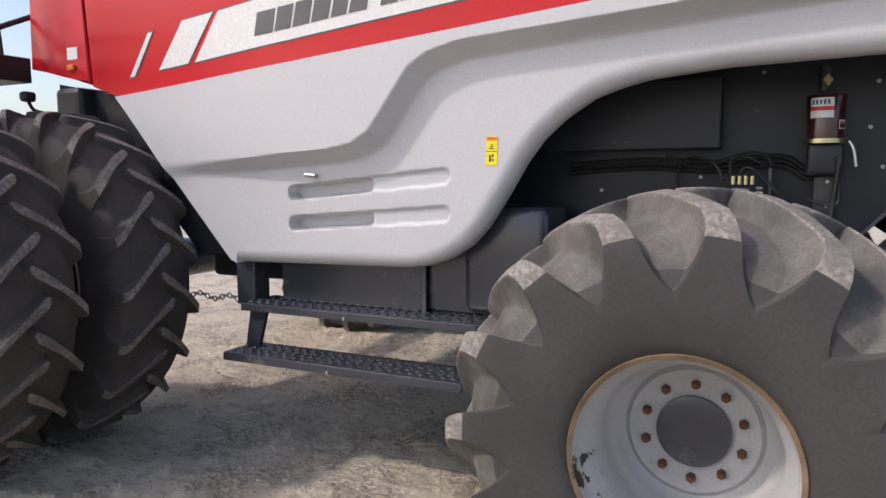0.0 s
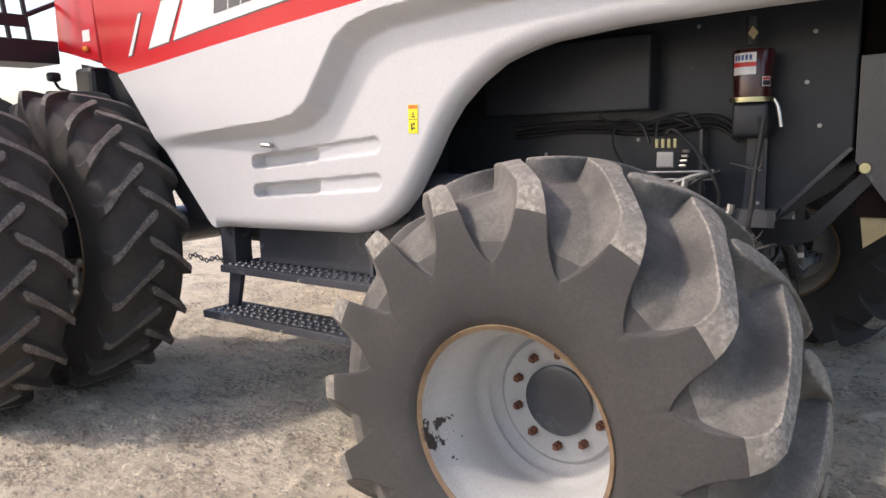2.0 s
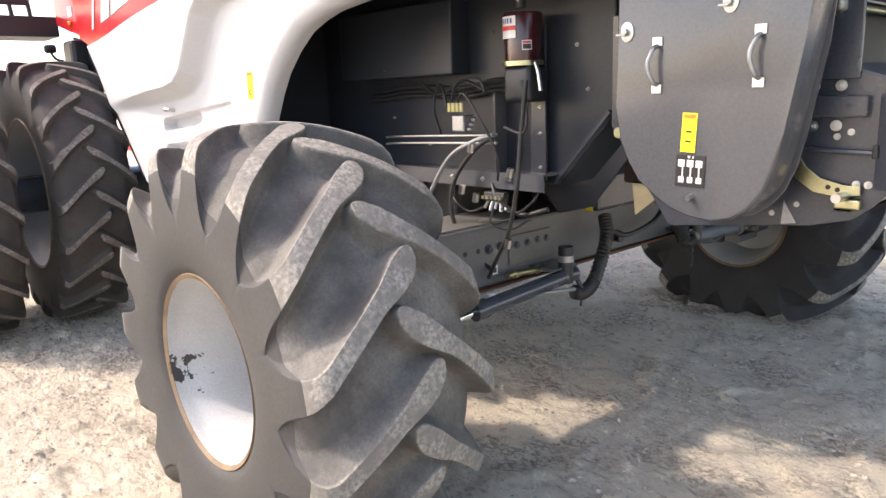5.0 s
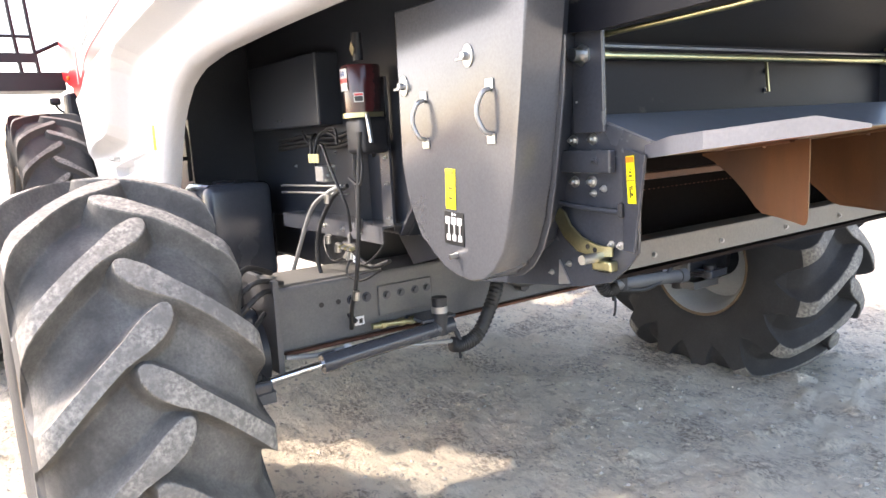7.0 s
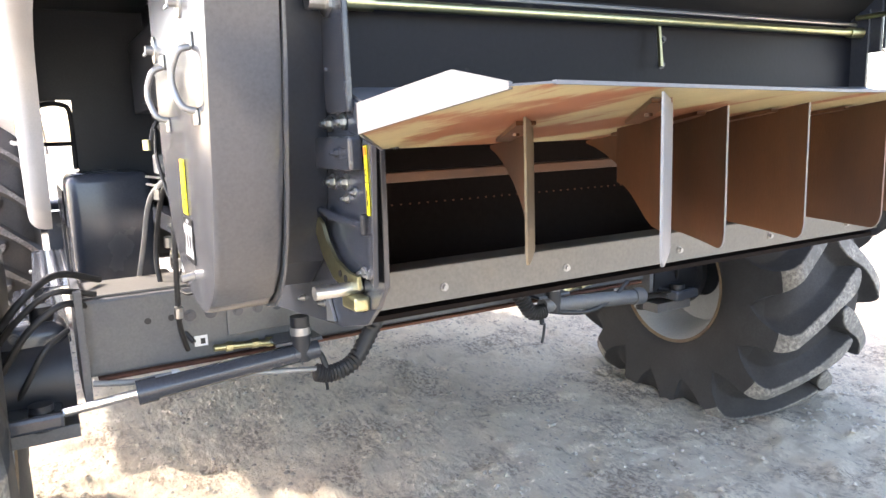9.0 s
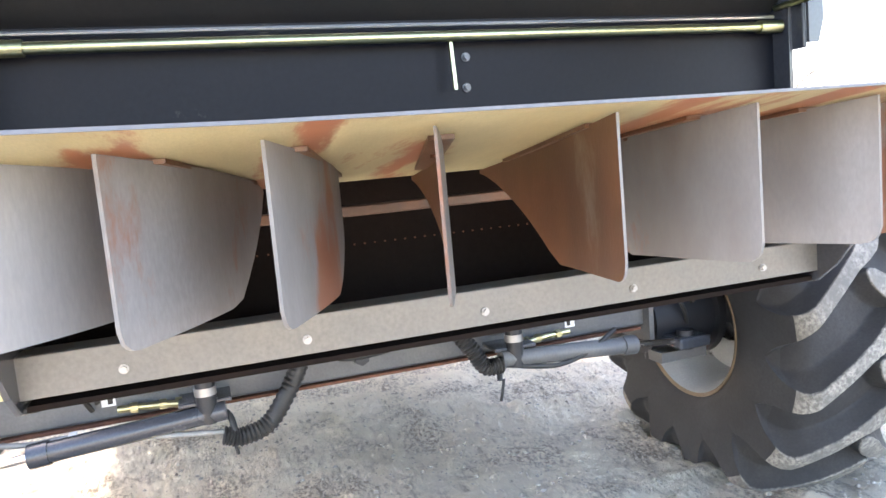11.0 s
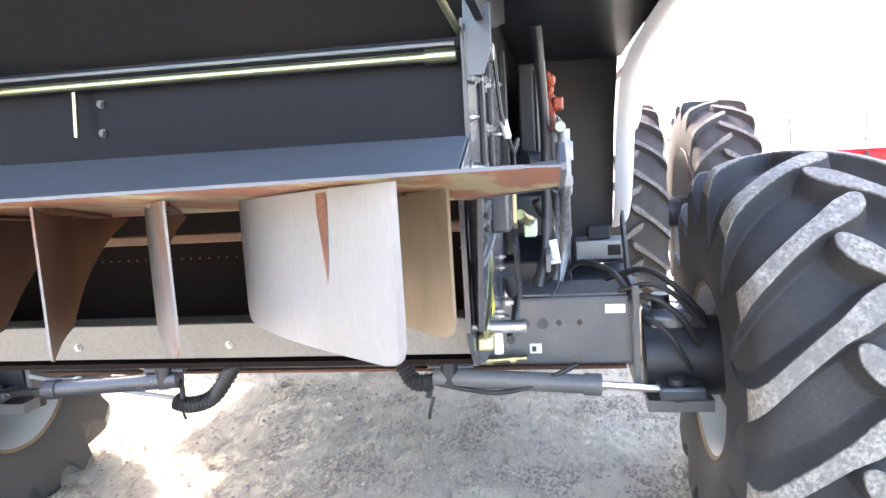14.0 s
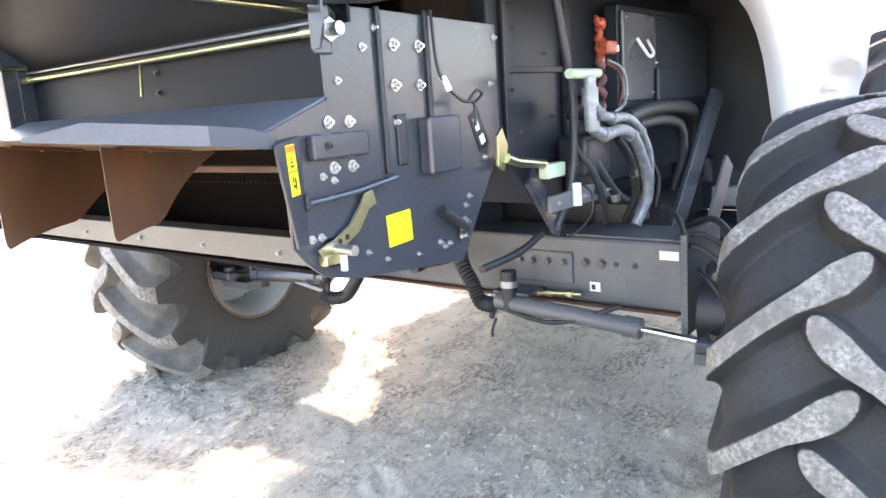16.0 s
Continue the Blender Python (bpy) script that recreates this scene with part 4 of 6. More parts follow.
for i in range(5):
    x = -0.062 + i * 0.023
    part("fitting", cyl((x, 3.29, 1.035), (x + 0.006 * (i - 2), 3.28, 1.005 - 0.008 * (i % 2)), 0.007, n=8), M_STEEL, manifold)
    part("fitting", cyl((x, 3.275, 1.055), (x, 3.255, 1.052), 0.0075, n=8), M_STEEL if i % 2 else M_PASS, manifold)
for k, pts in enumerate((
        [(-0.07, 3.28, 1.01), (-0.16, 3.27, 0.985), (-0.27, 3.29, 1.03), (-0.33, 3.33, 1.10)],
        [(-0.03, 3.28, 1.0), (-0.02, 3.26, 0.95), (0.06, 3.28, 0.93), (0.12, 3.34, 0.97)],
        [(0.02, 3.28, 1.01), (0.10, 3.28, 1.0), (0.16, 3.31, 1.05), (0.17, 3.33, 1.09)])):
    part("grease_line", tube(pts, 0.0045, 6, 6), M_HOSE, combine, smooth=60)
# bundle of lines along the body behind the pump
for k, (z, r) in enumerate(((1.50, 0.009), (1.478, 0.007), (1.46, 0.010))):
    part("harness", tube([(-0.95, 3.40, z - 0.02), (-0.60, 3.395, z), (-0.30, 3.385, z - 0.015), (-0.05, 3.38, z + 0.01), (0.06, 3.375, z - 0.05)], r, 6, 5), M_HOSE, combine, "black cable harness clipped to the body" if k == 0 else "", smooth=60)
for x, z in ((-0.80, 1.36), (-0.55, 1.24), (-0.36, 1.42), (0.28, 1.62), (0.33, 1.46), (0.30, 1.80), (-0.12, 1.86)):
    bolt(body, x, 3.42, z, 0.007, -1, M_PALE)

# valve block with pipes and cables
valve = part("valve_block", box((-0.265, 3.27, 1.30), (-0.195, 3.33, 1.365), 0.006), M_PALE, combine, "bright metal distributor block with brass fittings")
valve.matrix_basis = pose(0.042, -0.02, 0.01)
for i in range(4):
    part("fitting", cyl((-0.255 + i * 0.024, 3.25, 1.38), (-0.255 + i * 0.024, 3.25, 1.415), 0.008, n=8), M_PASS, valve)
    part("fitting", cyl((-0.17, 3.27 + 0.012 * i, 1.31 + i * 0.018), (-0.145, 3.265 + 0.012 * i, 1.31 + i * 0.018), 0.006, n=8), M_STEEL, valve)
for k, pts in enumerate((
        [(-0.25, 3.25, 1.41), (-0.30, 3.28, 1.48), (-0.42, 3.36, 1.50), (-0.45, 3.36, 1.40), (-0.36, 3.32, 1.28)],
        [(-0.225, 3.25, 1.41), (-0.22, 3.28, 1.50), (-0.12, 3.30, 1.52), (-0.06, 3.28, 1.46)],
        [(-0.20, 3.25, 1.41), (-0.16, 3.26, 1.46), (-0.05, 3.24, 1.36), (0.02, 3.26, 1.22), (0.0, 3.28, 1.12)],
        [(0.15, 3.26, 1.5), (0.17, 3.26, 1.38), (0.16, 3.25, 1.31), (0.06, 3.26, 1.33)],
        [(-0.5, 3.33, 1.52), (-0.35, 3.30, 1.46), (-0.2, 3.3, 1.51), (-0.1, 3.32, 1.47)])):
    part("cable", tube(pts, 0.006, 6, 6), M_HOSE, combine, smooth=60)
for k, (pts, r, m) in enumerate((
        ([(0.0, 3.26, 1.30), (-0.10, 3.24, 1.27), (-0.22, 3.22, 1.20), (-0.34, 3.20, 1.02), (-0.42, 3.17, 0.84), (-0.40, 3.14, 0.72)], 0.009, M_HOSEGREY),
        ([(0.02, 3.27, 1.30), (-0.08, 3.25, 1.25), (-0.20, 3.24, 1.12), (-0.22, 3.23, 0.98), (-0.15, 3.25, 0.83), (-0.05, 3.30, 0.74)], 0.009, M_HOSE),
        ([(0.17, 3.26, 1.50), (0.15, 3.25, 1.30), (0.135, 3.24, 1.10), (0.09, 3.24, 0.93), (0.02, 3.25, 0.82), (-0.06, 3.28, 0.715)], 0.009, M_HOSE),
        ([(-0.05, 3.3, 1.10), (0.0, 3.28, 1.05), (0.1, 3.3, 0.99), (0.22, 3.32, 1.02)], 0.009, M_HOSE))):
    part("hydraulic_hose", tube(pts, r, 8, 7), m, combine, "grey braided hydraulic hose" if m is M_HOSEGREY else "black hydraulic hose", smooth=60)
for p in ((0.09, 3.24, 0.90), (-0.10, 3.24, 1.265), (-0.19, 3.27, 1.09), (-0.12, 3.28, 1.06), (0.06, 3.29, 1.17)):
    part("hose_fitting", cyl(p, (p[0] - 0.008, p[1], p[2] - 0.035), 0.014, n=8), M_STEEL, combine, "bright steel hose fitting")

# ---- rear axle ----
axle = part("rear_axle_beam", box((-0.36, 2.96, 0.668), (-0.08, 5.44, 0.925), 0.012), M_AXLE, combine, "dusty dark grey welded box-section rear axle")
part("axle_top_plate", box((-0.372, 2.955, 0.926), (-0.10, 3.46, 0.934), 0.002), M_CHANNEL, axle, "dust-covered top plate of the axle")
part("axle_top_plate", box((-0.372, 4.94, 0.926), (-0.10, 5.445, 0.934), 0.002), M_AXLE, axle)
part("axle_lip", box((-0.30, 3.0, 0.655), (-0.066, 5.40, 0.666), 0.002), M_RUST, axle, "rusty lower flange")
for y in (2.965, 5.435):
    part("end_plate", plate([(-0.40, 0.60), (-0.04, 0.60), (-0.03, 0.965), (-0.40, 0.965)], "y", y - 0.012, 0.024), M_AXLE, axle)
part("axle_pivot", box((-0.42, 3.95, 0.90), (0.0, 4.45, 1.12), 0.02), M_DARK, axle)
sticker("warning_label", axle, -0.05, 3.949, 0.965, 0.045, 0.12, -1, M_YELLOW, "yellow safety label", WARN)
part("axle_pivot_bolt", cyl((-0.08, 4.19, 0.745), (-0.03, 4.19, 0.745), 0.03, n=6), M_BLACK, axle)
for s in (1, -1):
    my = lambda y: mirror(y, s)
    lo_, hi_ = sorted((my(2.70), my(2.93)))
    part("steering_knuckle", box((-0.31, lo_, 0.52), (-0.12, hi_, 0.86), 0.04, seg=3), M_DARK, axle, "greasy black steering knuckle", smooth=50)
    part("king_pin", cyl((-0.2, my(2.86), 0.48), (-0.2, my(2.86), 0.905), 0.035, n=16), M_BLACK, axle, smooth=40)
    part("steering_arm", box((-0.16, lo_ + 0.03, 0.57), (0.06, hi_ - 0.04, 0.62), 0.012), M_DARK, axle)
    part("final_drive", cyl((-0.2, my(2.93), 0.665), (-0.2, my(2.60), 0.665), 0.15, n=28), M_BLACK, axle, "black wheel hub drive", smooth=40)
    part("hub_flange", cyl((-0.22, my(2.63), 0.665), (-0.22, my(2.595), 0.665), 0.20, n=28), M_BLACK, axle, smooth=40)
    for k, (pts, r) in enumerate((([(-0.10, my(3.0), 0.90), (-0.04, my(2.92), 0.93), (-0.03, my(2.82), 0.86), (-0.06, my(2.74), 0.74)], 0.011), ([(-0.10, my(3.02), 0.94), (-0.05, my(2.90), 0.97), (-0.06, my(2.80), 0.90), (-0.10, my(2.72), 0.80)], 0.010),
                                  ([(-0.08, my(2.93), 0.84), (-0.02, my(2.86), 0.80), (-0.03, my(2.80), 0.70), (-0.08, my(2.76), 0.62)], 0.009), ([(-0.30, my(3.05), 0.95), (-0.20, my(2.92), 1.0), (-0.12, my(2.82), 0.95), (-0.12, my(2.74), 0.86)], 0.012))):
        part("knuckle_hose", tube(pts, r, 7, 5), M_HOSE, axle, "black hydraulic hose at the wheel" if k == 0 else "", smooth=60)
    for y, z in ((2.78, 0.83), (2.86, 0.72), (2.74, 0.66), (2.80, 0.57)):
        bolt_x(axle, -0.105, my(y), z, 0.012, M_COVER)
    part("kingpin_plate", plate([(my(2.70), 0.50), (my(2.93), 0.50), (my(2.93), 0.545), (my(2.70), 0.545)], "x", -0.13, 0.10, 0.004), M_AXLE, axle, "lower knuckle plate")
    bm = cyl((0.055, my(3.70), 0.672), (0.03, my(3.12), 0.628), 0.034, n=20)
    add_cyl(bm, (0.032, my(3.16), 0.631), (0.028, my(3.10), 0.626), 0.040, n=20)
    # left cylinder gets the darker paint to stand for the shadow it lies in
    part("steering_cylinder", bm, M_DARK if s > 0 else M_AXLE, axle, "grey hydraulic steering cylinder", smooth=40)
    part("piston_rod", cyl((0.03, my(3.11), 0.627), (0.008, my(2.84), 0.598), 0.015, n=14), M_CHROME, axle, "bright chrome piston rod", smooth=40)
    part("rod_end", cyl((0.0, my(2.83), 0.56), (0.0, my(2.83), 0.64), 0.035, n=14), M_BLACK, axle, smooth=40)
    bm = cyl((0.055, my(3.64), 0.64), (0.055, my(3.64), 0.80), 0.033, n=16)
    part("cylinder_pin", bm, M_BLACK, axle, "black pivot pin with pale collar", smooth=40)
    part("pin_collar", cyl((0.055, my(3.64), 0.735), (0.055, my(3.64), 0.762), 0.036, n=16), M_PALE, axle, smooth=40)
    lo_, hi_ = sorted((my(3.55), my(3.72)))
    part("cylinder_bracket", box((-0.08, lo_, 0.70), (0.06, hi_, 0.715), 0.004), M_DARK, axle)
    lo_, hi_ = sorted((my(3.42), my(3.69)))
    part("bolt_plate", box((-0.08, lo_, 0.735), (-0.070, hi_, 0.865), 0.006), M_AXLE, axle)
    for y in (3.46, 3.53, 3.60, 3.66):
        bolt_x(axle, -0.070, my(y), 0.822, 0.012, M_COVER)
    for y in (3.37, 3.30):
        bolt_x(axle, -0.080, my(y), 0.828, 0.014, M_DARK)
    for y in (3.24, 3.165):
        part("drilled_hole", cyl((-0.079, my(y), 0.83), (-0.0775, my(y), 0.83), 0.011, n=14), M_LABELBLACK, axle)
    bm = box((-0.0795, my(3.329) - 0.022, 0.715), (-0.0775, my(3.329) + 0.022, 0.752), 0)
    part("white_tag", bm, M_WHITE, axle, "small white warning tag")
    bm = box((-0.0778, my(3.335) - 0.008, 0.722), (-0.0766, my(3.335) + 0.008, 0.742), 0)
    part("tag_mark", bm, M_LABELBLACK, axle)
    pts = [(-0.03, my(3.36), 0.712), (-0.03, my(3.45), 0.708), (-0.02, my(3.56), 0.700)]
    part("brass_fitting", tube(pts, 0.012, 8, 3), M_PASS, axle, "dirty brass hydraulic fitting", smooth=60)
    for y, z in ((3.40, 0.710), (3.49, 0.705), (3.54, 0.702)):
        part("fitting_nut", cyl((-0.03, my(y), z), (-0.03, my(y + 0.022), z - 0.001), 0.018, n=6), M_PASS, axle)
    part("pressure_hose", tube([(-0.02, my(3.56), 0.70), (0.0, my(3.62), 0.695), (0.05, my(3.70), 0.66), (0.08, my(3.72), 0.60)], 0.011, 8, 5), M_HOSE, axle, smooth=60)
    part("steel_line", tube([(-0.03, my(2.98), 0.665), (-0.02, my(3.10), 0.65), (0.0, my(3.23), 0.655), (0.05, my(3.45), 0.628), (0.07, my(3.72), 0.598)] if s > 0 else
                            [(0.02, my(3.18), 0.70), (0.06, my(3.32), 0.645), (0.07, my(3.45), 0.615), (0.07, my(3.58), 0.628), (0.07, my(3.72), 0.66)], 0.010, 8, 6), M_HOSEGREY if s > 0 else M_HOSE, axle, smooth=60)
    part("line_clip", box((-0.01, my(3.225) - 0.012, 0.64), (0.02, my(3.225) + 0.012, 0.672), 0.003), M_WHITE, axle, "white plastic clip")
    # ribbed hose sleeve hanging in a loop
    if s > 0:
        path = [(0.07, 3.68, 0.59), (0.07, 3.74, 0.575), (0.06, 3.83, 0.60), (0.05, 3.91, 0.70), (0.04, 3.965, 0.80), (0.0, 4.0, 0.88)]
    else:
        path = [(0.07, 4.70, 0.655), (0.07, 4.63, 0.66), (0.06, 4.585, 0.73), (0.05, 4.53, 0.81), (0.0, 4.48, 0.90)]
    bm = bmesh.new()
    P = smooth_path(path, 12)
    n_ = len(P)
    add_tube(bm, P, 0.03, 10, 1, radii=[0.034 if i % 2 else 0.028 for i in range(n_)])
    part("hose_sleeve", bm, M_HOSE, axle, "black ribbed hose sleeve in a loop", smooth=60)
    part("cable_tie", tube([(0.07, my(3.70), 0.60), (0.08, my(3.715), 0.55), (0.075, my(3.72), 0.52)], 0.006, 6, 3), M_HOSE, axle)
part("cross_cable", tube([(0.0, 4.0, 0.83), (0.03, 4.1, 0.775), (0.02, 4.25, 0.77), (0.02, 4.4, 0.80), (0.0, 4.5, 0.84)], 0.012, 8, 6), M_HOSE, axle, smooth=60)
bm = box((-0.0795, 5.365 - 0.036, 0.862), (-0.0775, 5.365 + 0.036, 0.895), 0.0)
part("oval_tag", bm, M_WHITE, axle, "pale oval plate")
# ---- rear hood, chopper housing ----
for s in (1, -1):
    y0, y1 = sorted((mirror(3.345, s), mirror(3.36, s)))
    hs = part("hood_side", plate([(0.62, 1.80), (1.05, 1.72), (1.25, 1.705), (2.1, 1.74), (2.1, 2.75), (0.62, 2.75)], "y", y0, y1 - y0), M_HOOD, combine, "black steel hood side")
    part("edge_lip", tube([(1.16, mirror(3.40, s), 1.70), (1.6, mirror(3.385, s), 1.708), (2.1, mirror(3.37, s), 1.738)], 0.007, 8, 3), M_ROD, hs, "olive zinc edge strip", smooth=60)
part("hood_back", plate([(3.345, 1.672), (5.055, 1.672), (5.055, 2.75), (3.345, 2.75)], "x", 1.13, 0.01), M_HOOD, combine, "black steel rear hood wall")
bm = bmesh.new()
vs = [bm.verts.new(p) for p in ((1.14, 3.36, 1.695), (1.14, 5.04, 1.695), (2.05, 5.04, 2.45), (2.05, 3.36, 2.45))]
bm.faces.new(vs)
part("hood_slope", bm, M_SLOPE, combine)
part("chopper_wall", plate([(3.39, 1.47), (5.01, 1.47), (5.01, 1.668), (3.39, 1.668)], "x", 1.135, 0.01), M_HOOD, combine, "dark blue-black steel flap")
# back, top and floor of the chopper carry the shade in their colour
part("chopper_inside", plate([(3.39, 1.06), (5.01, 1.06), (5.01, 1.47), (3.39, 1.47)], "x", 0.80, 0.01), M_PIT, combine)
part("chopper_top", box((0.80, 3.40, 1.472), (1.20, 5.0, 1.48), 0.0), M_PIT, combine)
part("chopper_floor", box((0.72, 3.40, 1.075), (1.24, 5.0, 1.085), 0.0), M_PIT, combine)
bm = bmesh.new()
vs = [bm.verts.new(p) for p in ((1.19, 3.392, 1.505), (1.19, 5.008, 1.505), (1.40, 5.008, 1.43), (1.40, 3.392, 1.43))]
vs += [bm.verts.new((v.co.x, v.co.y, v.co.z - 0.006)) for v in vs[:4]]
for q in ((0, 1, 2, 3), (7, 6, 5, 4), (0, 4, 5, 1), (1, 5, 6, 2), (2, 6, 7, 3), (3, 7, 4, 0)):
    bm.faces.new([vs[i] for i in q])
for y in (3.386, 5.006):
    part("hinge_gusset", plate([(1.185, 1.50), (1.40, 1.427), (1.40, 1.396), (1.185, 1.396)], "y", y, 0.008, 0.001), M_DARK, combine, "dark side gusset of the hinge plate")
part("hinge_plate", bm, M_BOARDTOP, combine, "dark blue-grey sloping hinge plate")
part("inner_lip", plate([(3.39, 1.336), (5.01, 1.336), (5.01, 1.354), (3.39, 1.354)], "x", 1.29, 0.02, 0.003), M_VANE, combine, "rust-stained cross bar inside the chopper")
bm = plate([(3.385, 1.098), (5.015, 1.098), (5.015, 1.168), (3.385, 1.168)], "x", 1.24, 0.012, 0.002)
add_plate(bm, [(3.385, 1.162), (5.015, 1.162), (5.015, 1.168), (3.385, 1.168)], "x", 1.18, 0.06)
add_plate(bm, [(3.385, 1.098), (5.015, 1.098), (5.015, 1.104), (3.385, 1.104)], "x", 1.20, 0.05)
chan = part("bottom_rail", bm, M_CHANNEL, combine, "dusty grey bottom rail of the chopper")
for y in (3.55, 3.85, 4.19, 4.52, 4.85):
    bolt_x(chan, 1.252, y, 1.125, 0.0055, M_PALE)
bm = bmesh.new()
for i in range(60):
    y = 3.45 + i * 0.0255
    add_box(bm, (0.812, y, 1.24), (0.815, y + 0.004, 1.244), 0)
tagged(part("knife_tip", bm, M_RUST, combine, "row of small rusty knife tips"), kind="stuff")

# roller tube and brackets
rod = part("roller_tube", cyl((1.178, 3.41, 1.656), (1.178, 4.985, 1.656), 0.0105, n=16), M_ROD, combine, "olive zinc-plated steel tube", smooth=40)
part("thin_rod", cyl((1.165, 3.40, 1.682), (1.165, 4.99, 1.680), 0.0045, n=8), M_STEEL, rod)
for y in (3.43, 4.965):
    part("tube_sleeve", cyl((1.178, y - 0.03, 1.656), (1.178, y + 0.03, 1.656), 0.0145, n=16), M_ROD, rod, smooth=40)
part("hanger", plate([(1.168, 1.65), (1.176, 1.65), (1.186, 1.553), (1.178, 1.553)], "y", 4.192, 0.007, 0), M_PASS, rod, "thin brass-coloured hanger strip")
for y, z in ((4.235, 1.62), (4.232, 1.56)):
    bolt_x(rod, 1.146, y, z, 0.006, M_DARK)

lamp = new("work_lamp")
lamp.parent = combine
lamp["label"] = "rear work lamp with ribbed pale lens"
part("lamp_body", box((2.03, 4.194, 1.606), (2.065, 4.252, 1.683), 0.008, seg=3), M_LENS, lamp, smooth=50)
ln = part("lens", box((2.064, 4.197, 1.608), (2.068, 4.249, 1.680), 0.001), M_LENS, lamp, "ribbed lamp lens")
for i in range(9):
    part("lens_rib", box((2.068, 4.197, 1.6085 + i * 0.0078), (2.0705, 4.249, 1.6135 + i * 0.0078), 0.001), M_LENS, ln)
part("lamp_stalk", cyl((2.045, 4.222, 1.68), (2.045, 4.222, 2.46), 0.008, n=8), M_BLACK, lamp)

# side plates, both sides
for s in (1, -1):
    o = -1 if s > 0 else 1            # outwards
    my = lambda y: mirror(y, s)
    y0, y1 = sorted((my(3.395), my(3.385)))
    PL = [(0.455, 1.33), (0.69, 1.0), (1.14, 1.048), (1.25, 1.075), (1.30, 1.115), (1.34, 1.16), (1.345, 1.40), (1.19, 1.43), (1.195, 1.72), (0.455, 1.70)]
    sp = part("chopper_side_plate", plate(PL, "y", y0, y1 - y0, 0.002), M_DARK, combine, "dark grey bolted chopper side plate")
    f = my(3.385)
    # angled flange carrying the tall label
    lo_, hi_ = sorted((my(3.385), my(3.375)))
    ef = part("end_flange", plate([(1.30, 1.165), (1.345, 1.165), (1.395, 1.405), (1.30, 1.42)], "y", lo_, hi_ - lo_, 0.002), M_DARK, sp)
    wl = sticker("warning_label", sp, 1.340, my(3.374), 1.345, 0.034, 0.115, o, M_YELLOW, "tall yellow safety label with orange header", WARN, -4 * s)
    for ob in (ef, wl):
        for v in ob.data.vertices:
            v.co.y += o * 0.30 * max(0, v.co.x - 1.30)
    # bracket
    lo_, hi_ = sorted((f, f + o * 0.025))
    part("hinge_bracket", box((1.085, lo_, 1.358), (1.275, hi_, 1.418), 0.006), M_DARK, sp)
    for x, z, r in ((1.128, 1.442, 0.013), (1.198, 1.444, 0.013), (1.13, 1.333, 0.013), (1.192, 1.335, 0.013), (1.232, 1.318, 0.008), (1.197, 1.305, 0.008), (1.155, 1.540, 0.008), (1.10, 1.107, 0.007), (1.03, 1.075, 0.007), (0.90, 1.062, 0.007), (1.06, 1.62, 0.009)):
        bolt(sp, x, f, z, r, o)
    bolt(sp, 1.225, f + o * 0.025, 1.39, 0.010, o, M_DARK)
    # roller tube end
    bm = cyl((1.178, f, 1.656), (1.178, f + o * 0.05, 1.656), 0.016, n=12)
    add_cyl(bm, (1.178, f + o * 0.005, 1.656), (1.178, f + o * 0.018, 1.656), 0.028, n=6)
    part("tube_end_nut", bm, M_STEEL, sp, "bright threaded tube end")
    part("rear_post", box((1.135 if s > 0 else 1.17, min(f, f + o * 0.012), 1.46 if s > 0 else 1.60), (1.245 if s > 0 else 1.225, max(f, f + o * 0.012), 1.98), 0.004), M_DARK, sp)
    # adjusting arm
    arm = [(1.065, 1.232), (1.085, 1.262), (1.105, 1.252), (1.125, 1.218), (1.165, 1.188), (1.225, 1.172), (1.272, 1.172), (1.272, 1.148), (1.215, 1.140), (1.15, 1.150), (1.10, 1.185), (1.075, 1.222)]
    if s < 0:
        arm = [(1.075, 1.232), (1.085, 1.268), (1.115, 1.262), (1.13, 1.235), (1.175, 1.190), (1.225, 1.165), (1.285, 1.150), (1.275, 1.130), (1.205, 1.140), (1.145, 1.172), (1.105, 1.222)]
    lo_, hi_ = sorted((f + o * 0.014, f + o * 0.021))
    am = part("adjusting_arm", plate(arm, "y", lo_, hi_ - lo_, 0.001), M_PASS, sp, "yellow-zinc slotted adjusting arm")
    for x, z in ((1.19, 1.166), (1.215, 1.160)):
        part("slot", cyl((x, f + o * 0.0205, z), (x, f + o * 0.0225, z), 0.007, n=10), M_LABELBLACK, sp)
    bm = cyl((1.235, f, 1.145), (1.235, f + o * 0.09, 1.145), 0.013, n=10)
    part("clamp_handle", bm, M_STEEL, sp, "bright clamp bolt", smooth=40)
    bm = box((1.21, min(f, f + o * 0.03), 1.108), (1.275, max(f, f + o * 0.03), 1.135), 0.005)
    part("latch_plate", bm, M_PASS, sp)
    part("push_rod", tube([(1.30, f + o * 0.012, 1.262), (1.14, f + o * 0.014, 1.27), (0.98, f + o * 0.012, 1.288)], 0.008, 8, 2), M_DARK, sp)
    part("rod_knob", box((1.292, min(f, f + o * 0.022), 1.248), (1.308, max(f, f + o * 0.022), 1.286), 0.005), M_BLACK, sp)
    for x in (1.255, 1.285):
        bolt(sp, x, f, 1.175, 0.009, o)

# right side plate extras
sp = [ob for ob in combine.children if ob.name.startswith("chopper_side_plate")][-1]
f = mirror(3.385, -1)
part("corner_plate", plate([(5.022, 1.61), (5.05, 1.61), (5.066, 1.66), (5.066, 1.735), (5.022, 1.735)], "x", 1.226, 0.008, 0.001), M_DARK, combine, "dark blue-grey corner plate")
